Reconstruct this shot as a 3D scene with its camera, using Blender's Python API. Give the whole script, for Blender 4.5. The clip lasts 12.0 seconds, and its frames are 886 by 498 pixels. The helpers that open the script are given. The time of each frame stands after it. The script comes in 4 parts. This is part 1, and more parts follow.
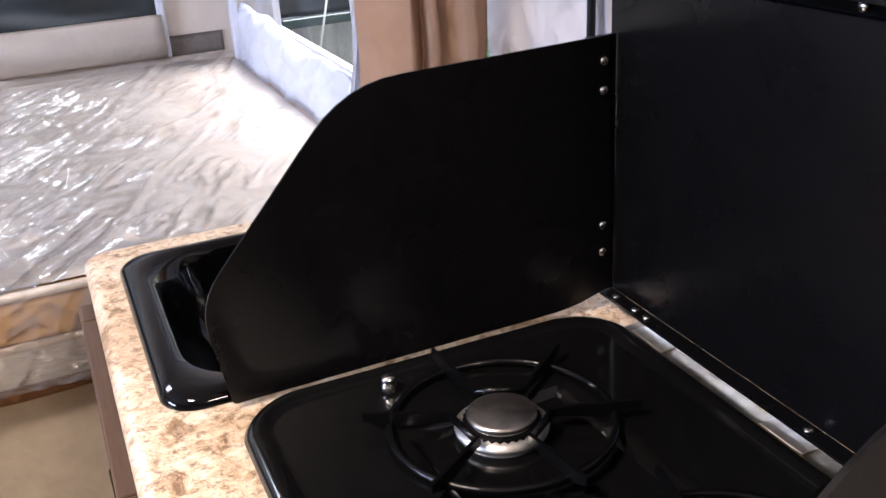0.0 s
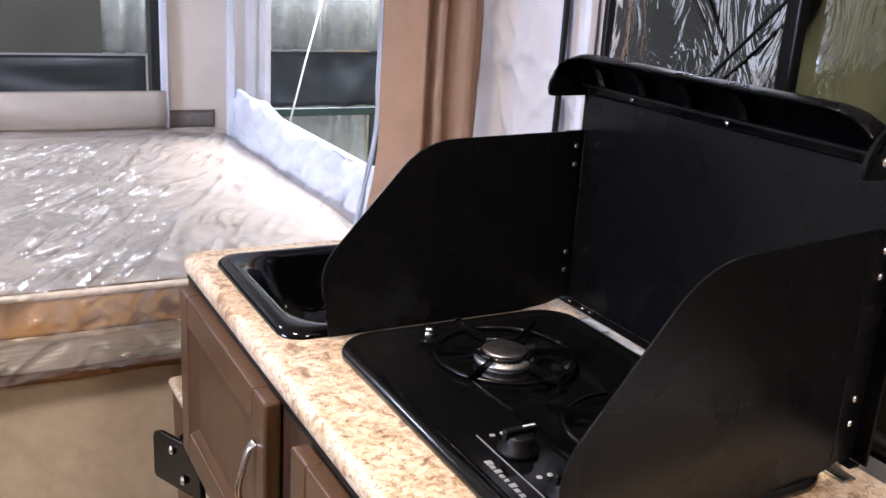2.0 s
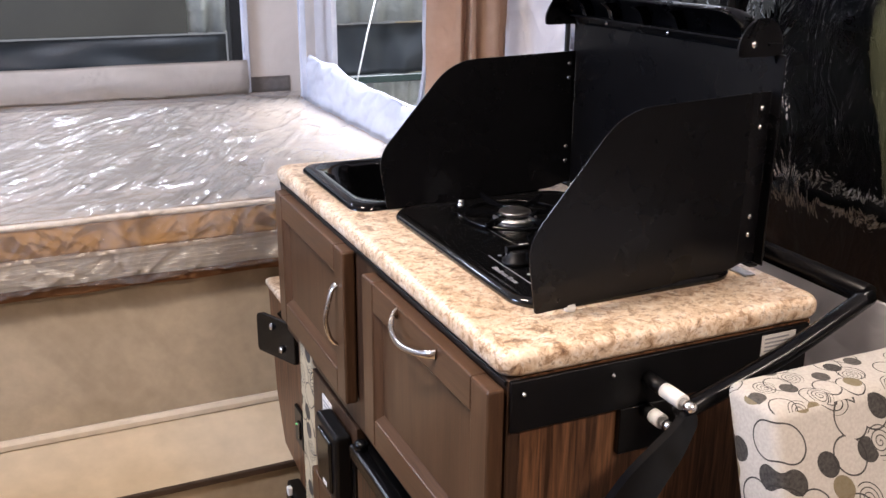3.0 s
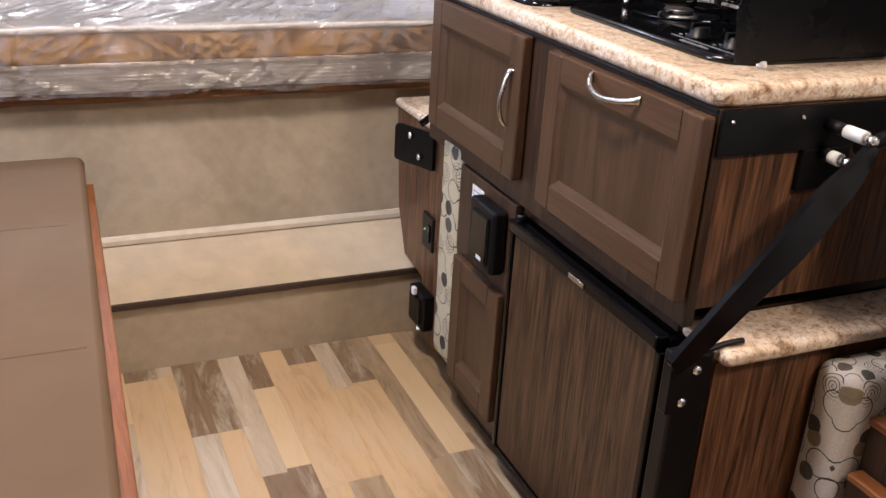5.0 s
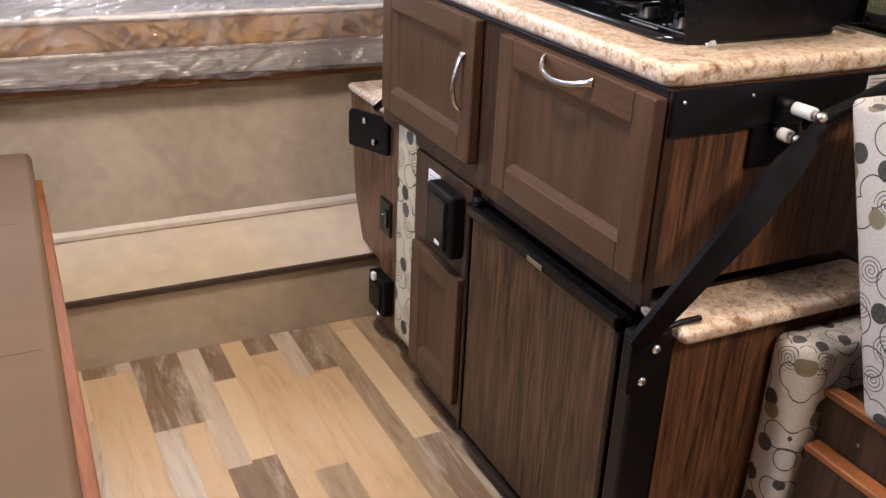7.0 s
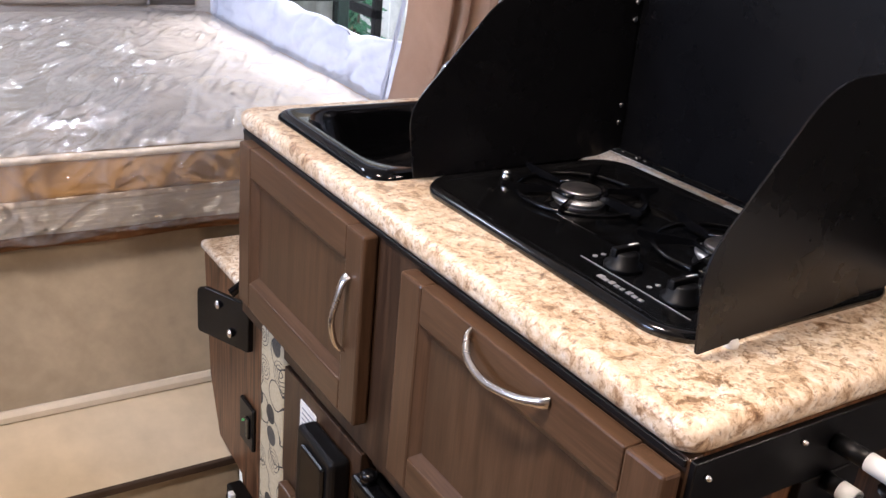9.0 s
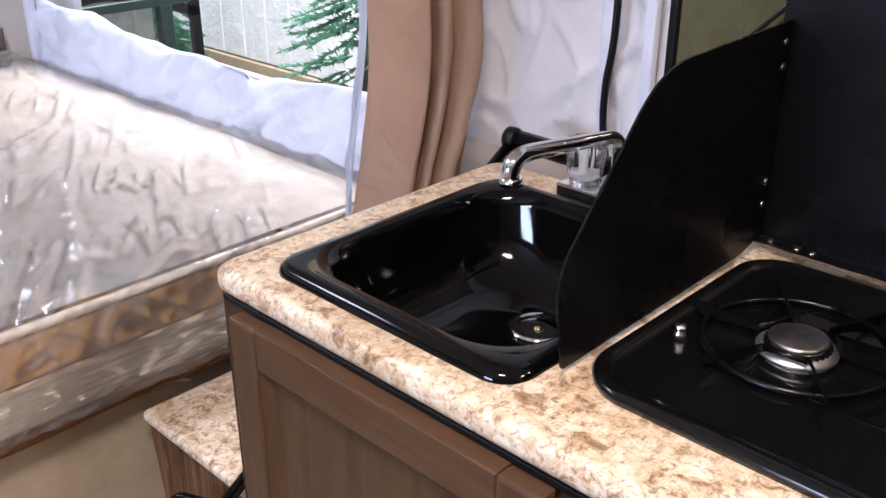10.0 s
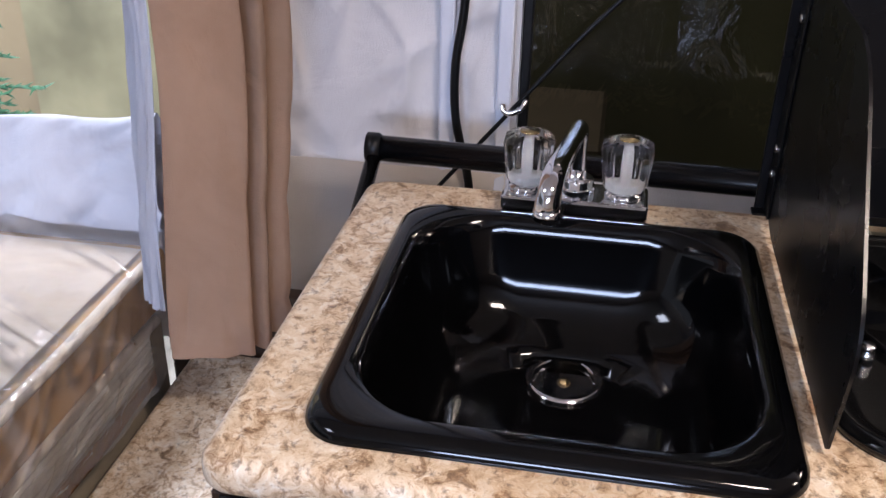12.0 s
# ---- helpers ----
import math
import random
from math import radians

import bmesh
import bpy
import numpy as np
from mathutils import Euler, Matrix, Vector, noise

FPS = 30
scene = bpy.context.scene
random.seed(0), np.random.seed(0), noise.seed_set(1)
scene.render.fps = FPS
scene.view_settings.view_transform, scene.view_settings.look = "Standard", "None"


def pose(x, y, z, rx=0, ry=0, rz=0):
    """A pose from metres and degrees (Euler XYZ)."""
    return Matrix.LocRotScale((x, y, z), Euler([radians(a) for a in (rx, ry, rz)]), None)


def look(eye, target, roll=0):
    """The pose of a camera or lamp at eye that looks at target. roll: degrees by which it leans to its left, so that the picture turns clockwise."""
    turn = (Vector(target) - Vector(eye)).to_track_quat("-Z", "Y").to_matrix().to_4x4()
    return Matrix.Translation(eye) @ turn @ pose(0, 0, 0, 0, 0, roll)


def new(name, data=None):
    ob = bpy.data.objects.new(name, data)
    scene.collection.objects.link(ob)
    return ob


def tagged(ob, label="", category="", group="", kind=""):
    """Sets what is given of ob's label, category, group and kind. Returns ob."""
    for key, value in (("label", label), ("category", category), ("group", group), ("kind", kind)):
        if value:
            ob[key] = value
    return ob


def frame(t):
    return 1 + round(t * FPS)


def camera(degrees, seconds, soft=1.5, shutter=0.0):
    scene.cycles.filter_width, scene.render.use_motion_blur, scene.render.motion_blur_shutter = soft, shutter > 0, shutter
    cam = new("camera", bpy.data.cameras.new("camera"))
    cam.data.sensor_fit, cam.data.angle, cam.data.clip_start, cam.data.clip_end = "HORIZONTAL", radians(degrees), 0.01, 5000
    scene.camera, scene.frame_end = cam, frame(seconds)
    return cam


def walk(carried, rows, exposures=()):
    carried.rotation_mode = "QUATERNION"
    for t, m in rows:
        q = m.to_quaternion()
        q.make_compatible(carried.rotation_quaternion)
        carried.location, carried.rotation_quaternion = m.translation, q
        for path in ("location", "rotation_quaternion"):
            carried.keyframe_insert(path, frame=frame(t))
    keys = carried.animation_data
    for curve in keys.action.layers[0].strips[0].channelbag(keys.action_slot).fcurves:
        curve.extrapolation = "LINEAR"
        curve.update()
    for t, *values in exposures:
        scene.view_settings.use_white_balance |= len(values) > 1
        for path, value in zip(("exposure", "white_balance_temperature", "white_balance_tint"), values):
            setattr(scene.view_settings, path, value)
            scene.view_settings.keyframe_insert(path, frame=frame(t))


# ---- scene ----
cam = camera(50.3, 12.0)
PATH = [
    (0, (0.0, -0.075, 1.381), (0.702, 1.615, 0.573), -3.7),
    (0.5, (-0.031, -0.089, 1.393), (0.649, 1.632, 0.633), -1.0),
    (1, (-0.048, -0.117, 1.407), (0.61, 1.619, 0.663), 0.1),
    (1.5, (-0.183, -0.261, 1.4), (0.763, 1.386, 0.775), 1.4),
    (2, (-0.316, -0.422, 1.429), (0.604, 1.253, 0.838), 3.6),
    (2.5, (-0.357, -0.686, 1.424), (0.395, 1.053, 0.783), 0.4),
    (3, (-0.458, -0.845, 1.415), (0.323, 0.882, 0.779), 0.4),
    (3.5, (-0.7, -0.93, 1.339), (0.132, 0.753, 0.649), 2.3),
    (3.7, (-0.766, -0.973, 1.272), (0.026, 0.73, 0.584), 4.2),
    (5.3, (-0.826, -0.972, 1.243), (-0.07, 0.686, 0.419), 3.2),
    (5.5, (-0.827, -0.968, 1.243), (-0.06, 0.677, 0.403), 3.2),
    (6, (-0.829, -0.972, 1.235), (-0.042, 0.654, 0.376), 3.0),
    (6.5, (-0.826, -0.973, 1.243), (-0.015, 0.649, 0.4), 3.0),
    (6.7, (-0.827, -0.973, 1.245), (-0.002, 0.643, 0.404), 2.6),
    (8.3, (-0.649, -0.752, 1.333), (0.179, 0.893, 0.554), 4.7),
    (8.5, (-0.6, -0.683, 1.341), (0.224, 0.955, 0.541), 6.1),
    (9, (-0.528, -0.41, 1.364), (0.503, 1.123, 0.596), 5.5),
    (9.5, (-0.532, -0.1, 1.409), (0.735, 1.225, 0.611), 4.8),
    (10, (-0.481, 0.178, 1.409), (0.819, 1.443, 0.566), -0.1),
    (10.5, (-0.42, 0.397, 1.411), (0.986, 1.473, 0.48), -0.1),
    (11, (-0.44, 0.613, 1.394), (1.207, 1.194, 0.421), 2.3),
    (11.5, (-0.474, 0.738, 1.388), (1.231, 1.168, 0.434), 2.2),
    (12, (-0.442, 0.757, 1.378), (1.298, 1.062, 0.442), 1.1),
]
EXPOSURE = [(0, 0.25, 6180, 19), (2.5, 0.25, 6180, 19), (3.5, 0.10, 6180, 19), (6, 0.13, 6180, 19), (9, 0.16, 6180, 19), (10.5, -0.08, 6180, 19), (12, -0.29, 6180, 19)]
walk(cam, [(t, look(eye, target, roll)) for t, eye, target, roll in PATH], EXPOSURE)

# ---- light ----
world = bpy.data.worlds.new("showroom")
scene.world = world
world.use_nodes = True
world.node_tree.nodes["Background"].inputs[0].default_value = (0.85, 0.92, 1.0, 1)
world.node_tree.nodes["Background"].inputs[1].default_value = 0.6


def area(name, eye, target, size, size_y, watts, colour):
    data = bpy.data.lights.new(name, "AREA")
    data.shape, data.size, data.size_y, data.energy, data.color = "RECTANGLE", size, size_y, watts, colour
    ob = new(name, data)
    ob.matrix_world = look(eye, target)
    return ob


area("ceiling_lamp", (-0.55, 0.25, 2.08), (-0.45, 0.3, 0), 0.30, 0.15, 27, (1.0, 0.86, 0.69))
area("ceiling_lamp", (0.25, -1.25, 2.06), (0.1, -0.6, 0.6), 0.3, 0.2, 19, (1.0, 0.84, 0.66))
area("ceiling_lamp", (-0.6, 2.1, 2.08), (-0.6, 2.1, 0), 0.4, 0.4, 16, (0.80, 0.89, 1.0))
area("window_light", (-2.5, 0.8, 1.55), (0.2, 0.8, 0.9), 1.0, 0.3, 50, (0.60, 0.75, 1.0))
area("hall_lamp", (-1.2, 6.8, 3.9), (-0.8, 2.0, 0.8), 1.2, 0.35, 75, (0.80, 0.89, 1.0))
area("hall_lamp", (1.2, 7.4, 4.0), (0.2, 2.0, 0.8), 0.8, 0.35, 50, (0.85, 0.92, 1.0))
area("showroom_lamp", (1.6, 2.8, 4.3), (1.3, 4.2, 0.5), 2.4, 1.6, 780, (0.95, 0.98, 1.0))


# ---- materials ----
def nodes_of(name):
    m = bpy.data.materials.new(name)
    m.use_nodes = True
    nt = m.node_tree
    return m, nt, nt.nodes["Principled BSDF"]


def N(nt, kind, **kw):
    n = nt.nodes.new(kind)
    for k, v in kw.items():
        n.inputs[k].default_value = v
    return n


def ramp(nt, fac, stops, constant=False):
    n = nt.nodes.new("ShaderNodeValToRGB")
    e = n.color_ramp.elements
    while len(e) < len(stops):
        e.new(0.5)
    for el, (p, c) in zip(e, stops):
        el.position, el.color = p, (*c, 1)
    if constant:
        n.color_ramp.interpolation = "CONSTANT"
    nt.links.new(fac, n.inputs[0])
    return n.outputs[0]


def coords(nt, scale=(1, 1, 1)):
    t = nt.nodes.new("ShaderNodeTexCoord")
    mp = nt.nodes.new("ShaderNodeMapping")
    mp.inputs["Scale"].default_value = scale
    nt.links.new(t.outputs["Object"], mp.inputs[0])
    return mp.outputs[0]


def tex_noise(nt, vec, scale, detail=4, rough=0.55, distortion=0.0):
    n = N(nt, "ShaderNodeTexNoise", Scale=scale, Detail=detail, Roughness=rough, Distortion=distortion)
    nt.links.new(vec, n.inputs["Vector"])
    return n.outputs["Fac"]


def mixc(nt, fac, a, b, mode="MIX"):
    n = nt.nodes.new("ShaderNodeMix")
    n.data_type, n.blend_type = "RGBA", mode
    for sock, v in ((0, fac), (6, a), (7, b)):
        if hasattr(v, "is_output"):
            nt.links.new(v, n.inputs[sock])
        else:
            n.inputs[sock].default_value = v if sock == 0 else (*v, 1)
    return n.outputs[2]


def bump(nt, p, height, strength, distance):
    b = N(nt, "ShaderNodeBump", Strength=strength, Distance=distance)
    nt.links.new(height, b.inputs["Height"])
    nt.links.new(b.outputs[0], p.inputs["Normal"])


def plain(name, colour, rough=0.5, metal=0.0, vary=0.15, scale=30, bumpy=0.0, spec=0.5, coat=0.0):
    m, nt, p = nodes_of(name)
    v = coords(nt)
    f = tex_noise(nt, v, scale)
    dark = tuple(c * (1 - vary) for c in colour)
    light = tuple(min(1, c * (1 + vary)) for c in colour)
    nt.links.new(ramp(nt, f, [(0.3, dark), (0.7, light)]), p.inputs["Base Color"])
    f2 = tex_noise(nt, v, scale * 0.2)
    r = nt.nodes.new("ShaderNodeMapRange")
    r.inputs[3].default_value, r.inputs[4].default_value = max(0.02, rough * 0.8), min(1, rough * 1.2)
    nt.links.new(f2, r.inputs[0])
    nt.links.new(r.outputs[0], p.inputs["Roughness"])
    p.inputs["Metallic"].default_value = metal
    p.inputs["Specular IOR Level"].default_value = spec
    p.inputs["Coat Weight"].default_value = coat
    if bumpy:
        bump(nt, p, tex_noise(nt, v, scale * 8, 2), bumpy, 0.001)
    return m


def wood(name, dark, light, grain="z", rough=0.42, reach=1.0):
    m, nt, p = nodes_of(name)
    k = {"z": (26, 26, 1.3), "y": (26, 1.3, 26), "x": (1.3, 26, 26)}[grain]
    v = coords(nt, k)
    a = tex_noise(nt, v, 2.2 * reach, 6, 0.6, 1.2)
    v2 = coords(nt, tuple(c * 5 for c in k))
    b = tex_noise(nt, v2, 3.0, 3, 0.6)
    mid = tuple((x + y) / 2 for x, y in zip(dark, light))
    c1 = ramp(nt, a, [(0.37, dark), (0.5, mid), (0.63, light)])
    c2 = ramp(nt, b, [(0.35, (0.72, 0.70, 0.68)), (0.6, (1, 1, 1))])
    nt.links.new(mixc(nt, 0.8, c1, c2, "MULTIPLY"), p.inputs["Base Color"])
    p.inputs["Roughness"].default_value = rough
    p.inputs["Specular IOR Level"].default_value = 0.35
    bump(nt, p, b, 0.12, 0.0006)
    return m


def granite():
    """Laminate printed with cream and tan flakes, brown veins and small grey specks."""
    m, nt, p = nodes_of("granite_laminate")
    v = coords(nt)
    warp = nt.nodes.new("ShaderNodeVectorMath")
    warp.operation = "MULTIPLY_ADD"
    n0 = nt.nodes.new("ShaderNodeTexNoise")
    n0.inputs["Scale"].default_value, n0.inputs["Detail"].default_value = 45, 3
    nt.links.new(v, n0.inputs["Vector"])
    nt.links.new(n0.outputs["Color"], warp.inputs[0])
    warp.inputs[1].default_value = (0.022, 0.022, 0.022)
    nt.links.new(v, warp.inputs[2])
    tone = tex_noise(nt, warp.outputs[0], 70, 7, 0.72, 0.6)
    base = ramp(nt, tone, [(0.34, (0.42, 0.31, 0.21)), (0.43, (0.60, 0.465, 0.325)), (0.50, (0.69, 0.565, 0.42)), (0.57, (0.74, 0.65, 0.53)), (0.66, (0.78, 0.74, 0.68))])
    n1 = tex_noise(nt, warp.outputs[0], 38, 8, 0.74, 0.8)
    veins = ramp(nt, n1, [(0.35, (0.28, 0.20, 0.14)), (0.415, (0.58, 0.46, 0.36)), (0.46, (0.93, 0.89, 0.84)), (0.54, (1.0, 1.0, 1.0))])
    c = mixc(nt, 0.95, base, veins, "MULTIPLY")
    n2 = tex_noise(nt, v, 135, 5, 0.70, 0.4)
    specks = ramp(nt, n2, [(0.35, (0.26, 0.22, 0.21)), (0.42, (0.72, 0.66, 0.61)), (0.48, (1, 1, 1))])
    c = mixc(nt, 0.8, c, specks, "MULTIPLY")
    n3 = tex_noise(nt, v, 11, 4, 0.6, 0.8)
    cloud = ramp(nt, n3, [(0.34, (0.78, 0.71, 0.64)), (0.48, (0.98, 0.96, 0.94)), (0.6, (1, 1, 1))])
    nt.links.new(mixc(nt, 1.0, c, cloud, "MULTIPLY"), p.inputs["Base Color"])
    p.inputs["Roughness"].default_value = 0.30
    bump(nt, p, n2, 0.06, 0.0005)
    return m


def wallpaper():
    m, nt, p = nodes_of("stone_look_wall_panel")
    v = coords(nt)
    a = tex_noise(nt, v, 3.0, 5, 0.6, 0.8)
    b = tex_noise(nt, v, 26, 5, 0.65)
    c1 = ramp(nt, a, [(0.32, (0.36, 0.295, 0.208)), (0.66, (0.53, 0.445, 0.322))])
    c2 = ramp(nt, b, [(0.3, (0.85, 0.85, 0.85)), (0.7, (1, 1, 1))])
    nt.links.new(mixc(nt, 1.0, c1, c2, "MULTIPLY"), p.inputs["Base Color"])
    p.inputs["Roughness"].default_value = 0.5
    return m


def plank_vinyl(name, tone, stain, wash):
    m, nt, p = nodes_of(name)
    info = nt.nodes.new("ShaderNodeObjectInfo")
    off = N(nt, "ShaderNodeVectorMath")
    off.operation = "SCALE"
    off.inputs[0].default_value = (7, 13, 3)
    nt.links.new(info.outputs["Random"], off.inputs["Scale"])
    shift = nt.nodes.new("ShaderNodeVectorMath")
    nt.links.new(coords(nt, (16, 2.4, 16)), shift.inputs[0])
    nt.links.new(off.outputs[0], shift.inputs[1])
    g = tex_noise(nt, shift.outputs[0], 1.6, 6, 0.64, 1.8)
    w = tex_noise(nt, shift.outputs[0], 0.9, 5, 0.7, 0.8)
    dark = ramp(nt, g, [(0.36, (0.48, 0.42, 0.36)), (0.46, (0.85, 0.83, 0.80)), (0.58, (1, 1, 1))])
    c = mixc(nt, stain, tone, dark, "MULTIPLY")
    k = ramp(nt, w, [(0.50, (0, 0, 0)), (0.64, (wash, wash, wash))])
    nt.links.new(mixc(nt, k, c, (0.60, 0.53, 0.42)), p.inputs["Base Color"])
    p.inputs["Roughness"].default_value = 0.40
    bump(nt, p, g, 0.04, 0.0005)
    return m


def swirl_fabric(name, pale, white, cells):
    """Cloth with thin black loops, concentric rings and dark dots, drawn flat across each face."""
    m, nt, p = nodes_of(name)
    v = coords(nt)

    def op(kind, a, b=0.0):
        n = nt.nodes.new("ShaderNodeMath")
        n.operation = kind
        for i, q in enumerate((a, b)):
            if hasattr(q, "is_output"):
                nt.links.new(q, n.inputs[i])
            else:
                n.inputs[i].default_value = q
        return n.outputs[0]
    xyz = nt.nodes.new("ShaderNodeSeparateXYZ")
    nt.links.new(v, xyz.inputs[0])
    flat = nt.nodes.new("ShaderNodeCombineXYZ")
    nt.links.new(op("ADD", xyz.outputs[0], xyz.outputs[1]), flat.inputs[0])
    geo = nt.nodes.new("ShaderNodeNewGeometry")
    nrm = nt.nodes.new("ShaderNodeSeparateXYZ")
    nt.links.new(geo.outputs["Normal"], nrm.inputs[0])
    level = op("GREATER_THAN", op("ABSOLUTE", nrm.outputs[2]), 0.7)
    upright = op("MULTIPLY", xyz.outputs[2], op("SUBTRACT", 1.0, level))
    nt.links.new(op("ADD", upright, op("MULTIPLY", op("SUBTRACT", xyz.outputs[1], xyz.outputs[0]), level)), flat.inputs[1])

    def cellular(scale, chance):
        vo = nt.nodes.new("ShaderNodeTexVoronoi")
        vo.voronoi_dimensions = "2D"
        vo.inputs["Scale"].default_value, vo.inputs["Randomness"].default_value = scale, chance
        nt.links.new(flat.outputs[0], vo.inputs["Vector"])
        return vo
    vo = cellular(cells, 0.7)
    sep = nt.nodes.new("ShaderNodeSeparateColor")
    nt.links.new(vo.outputs["Color"], sep.inputs[0])
    d = vo.outputs["Distance"]
    dot = op("MULTIPLY", op("LESS_THAN", d, 0.30), op("GREATER_THAN", sep.outputs[0], 0.42))
    arm = nt.nodes.new("ShaderNodeVectorMath")
    arm.operation = "SUBTRACT"
    nt.links.new(flat.outputs[0], arm.inputs[0])
    nt.links.new(vo.outputs["Position"], arm.inputs[1])
    axy = nt.nodes.new("ShaderNodeSeparateXYZ")
    nt.links.new(arm.outputs[0], axy.inputs[0])
    turn = op("MULTIPLY", op("ARCTAN2", axy.outputs[1], axy.outputs[0]), 0.15915)
    ring = op("LESS_THAN", op("ABSOLUTE", op("SUBTRACT", op("FRACT", op("ADD", op("MULTIPLY", d, 8.5), turn)), 0.5)), 0.12)
    ring = op("MULTIPLY", op("MULTIPLY", ring, op("LESS_THAN", sep.outputs[0], 0.42)), op("LESS_THAN", d, 0.44))
    loop2 = op("LESS_THAN", op("ABSOLUTE", op("SUBTRACT", cellular(cells * 0.8, 1.0).outputs["Distance"], 0.36)), 0.016)
    tone = ramp(nt, sep.outputs[1], [(0.0, (0.022, 0.019, 0.016)), (0.45, (0.05, 0.045, 0.038)), (0.8, (0.17, 0.135, 0.07))], True)
    weave = tex_noise(nt, v, 260, 3)
    base = ramp(nt, weave, [(0.3, pale), (0.7, white)])
    c = mixc(nt, loop2, base, (0.035, 0.032, 0.030))
    c = mixc(nt, ring, c, (0.045, 0.040, 0.036))
    blotch = op("MULTIPLY", dot, op("ADD", op("MULTIPLY", weave, 0.3), 0.8))
    c = mixc(nt, blotch, c, tone)
    nt.links.new(c, p.inputs["Base Color"])
    p.inputs["Roughness"].default_value = 0.8
    bump(nt, p, tex_noise(nt, v, 500, 2), 0.2, 0.0005)
    return m


def cloth(name, a, b, scale=6.0, weave=500, rough=0.85, sheen=0.0, folds=0.4):
    m, nt, p = nodes_of(name)
    v = coords(nt)
    n = tex_noise(nt, v, scale, 4, 0.6, 0.8)
    nt.links.new(ramp(nt, n, [(0.3, a), (0.7, b)]), p.inputs["Base Color"])
    p.inputs["Roughness"].default_value = rough
    p.inputs["Sheen Weight"].default_value = sheen
    p.inputs["Specular IOR Level"].default_value = 0.22
    h = nt.nodes.new("ShaderNodeMath")
    h.operation = "ADD"
    nt.links.new(tex_noise(nt, v, weave, 2), h.inputs[0])
    sc = nt.nodes.new("ShaderNodeMath")
    sc.operation = "MULTIPLY"
    sc.inputs[1].default_value = 12.0
    nt.links.new(tex_noise(nt, v, scale * 1.4, 3, 0.5, 1.0), sc.inputs[0])
    nt.links.new(sc.outputs[0], h.inputs[1])
    bump(nt, p, h.outputs[0], folds, 0.0025)
    return m


def clear(name, colour=(1, 1, 1), rough=0.05, ior=1.45):
    m, nt, p = nodes_of(name)
    p.inputs["Base Color"].default_value = (*colour, 1)
    p.inputs["Roughness"].default_value = rough
    p.inputs["Transmission Weight"].default_value = 1.0
    p.inputs["IOR"].default_value = ior
    return m


def film_sheet(name, haze=0.12, tint=(1, 1, 1), rough=0.09, bumps=(), milk=(0.8, 0.8, 0.82), ior=1.5, sheen_streaks=0.0):
    """Thin clear plastic: mostly see-through, with a gloss and a little haze. Pale diffuse bands imitate sheen."""
    m, nt, p = nodes_of(name)
    out = nt.nodes["Material Output"]
    tr = N(nt, "ShaderNodeBsdfTransparent", Color=(*tint, 1))
    gl = N(nt, "ShaderNodeBsdfGlossy", Roughness=rough)
    df = N(nt, "ShaderNodeBsdfDiffuse", Color=(*milk, 1))
    fr = N(nt, "ShaderNodeFresnel", IOR=ior)
    m1, m2 = nt.nodes.new("ShaderNodeMixShader"), nt.nodes.new("ShaderNodeMixShader")
    m1.inputs[0].default_value = haze
    # Milky bands painted by noise, imitating bright sheen on the wrinkles.
    if sheen_streaks:
        q = tex_noise(nt, coords(nt, (3.2, 1.1, 1.0)), 3.0, 6, 0.68, 1.5)
        k = ramp(nt, q, [(0.35, (haze, haze, haze)), (0.68, (sheen_streaks, sheen_streaks, sheen_streaks))])
        nt.links.new(k, m1.inputs[0])
    nt.links.new(tr.outputs[0], m1.inputs[1])
    nt.links.new(df.outputs[0], m1.inputs[2])
    nt.links.new(fr.outputs[0], m2.inputs[0])
    nt.links.new(m1.outputs[0], m2.inputs[1])
    nt.links.new(gl.outputs[0], m2.inputs[2])
    nt.links.new(m2.outputs[0], out.inputs[0])
    if bumps:
        v = coords(nt, bumps[0])
        b = N(nt, "ShaderNodeBump", Strength=bumps[2], Distance=0.01)
        nt.links.new(tex_noise(nt, v, bumps[1], 4, 0.5, 1.2), b.inputs["Height"])
        nt.links.new(b.outputs[0], gl.inputs["Normal"])
    return m


GRANITE = granite()
WALL = wallpaper()
PLANKS = {
    "L": plank_vinyl("plank_honey", (0.60, 0.42, 0.235), 0.30, 0.22),
    "P": plank_vinyl("plank_pale", (0.66, 0.49, 0.29), 0.12, 0.1),
    "W": plank_vinyl("plank_whitewashed", (0.52, 0.42, 0.30), 0.55, 0.8),
    "M": plank_vinyl("plank_tan_brown", (0.37, 0.265, 0.16), 0.6, 0.35),
    "D": plank_vinyl("plank_dark_brown", (0.24, 0.16, 0.095), 0.6, 0.6),
}
SWIRL = swirl_fabric("swirl_dot_fabric", (0.42, 0.39, 0.34), (0.51, 0.48, 0.425), 20.0)
# The beige ground also carries the shade that the stowed cushion stands in.
DOTTED = swirl_fabric("shade_toned_dot_fabric", (0.40, 0.335, 0.21), (0.49, 0.415, 0.28), 17.0)
DOORW = wood("walnut_door_stile", (0.064, 0.0335, 0.0175), (0.092, 0.049, 0.0262), "z", 0.33)
DOORH = wood("walnut_door_rail", (0.064, 0.0335, 0.0175), (0.092, 0.049, 0.0262), "y", 0.33)
DOORP = wood("walnut_door_panel", (0.054, 0.028, 0.0147), (0.083, 0.044, 0.0235), "z", 0.34, 0.7)
CASE = wood("walnut_case", (0.026, 0.013, 0.007), (0.062, 0.033, 0.018), "z")
SIDE = wood("walnut_veneer", (0.040, 0.017, 0.007), (0.190, 0.090, 0.042), "z", 0.42, 1.5)
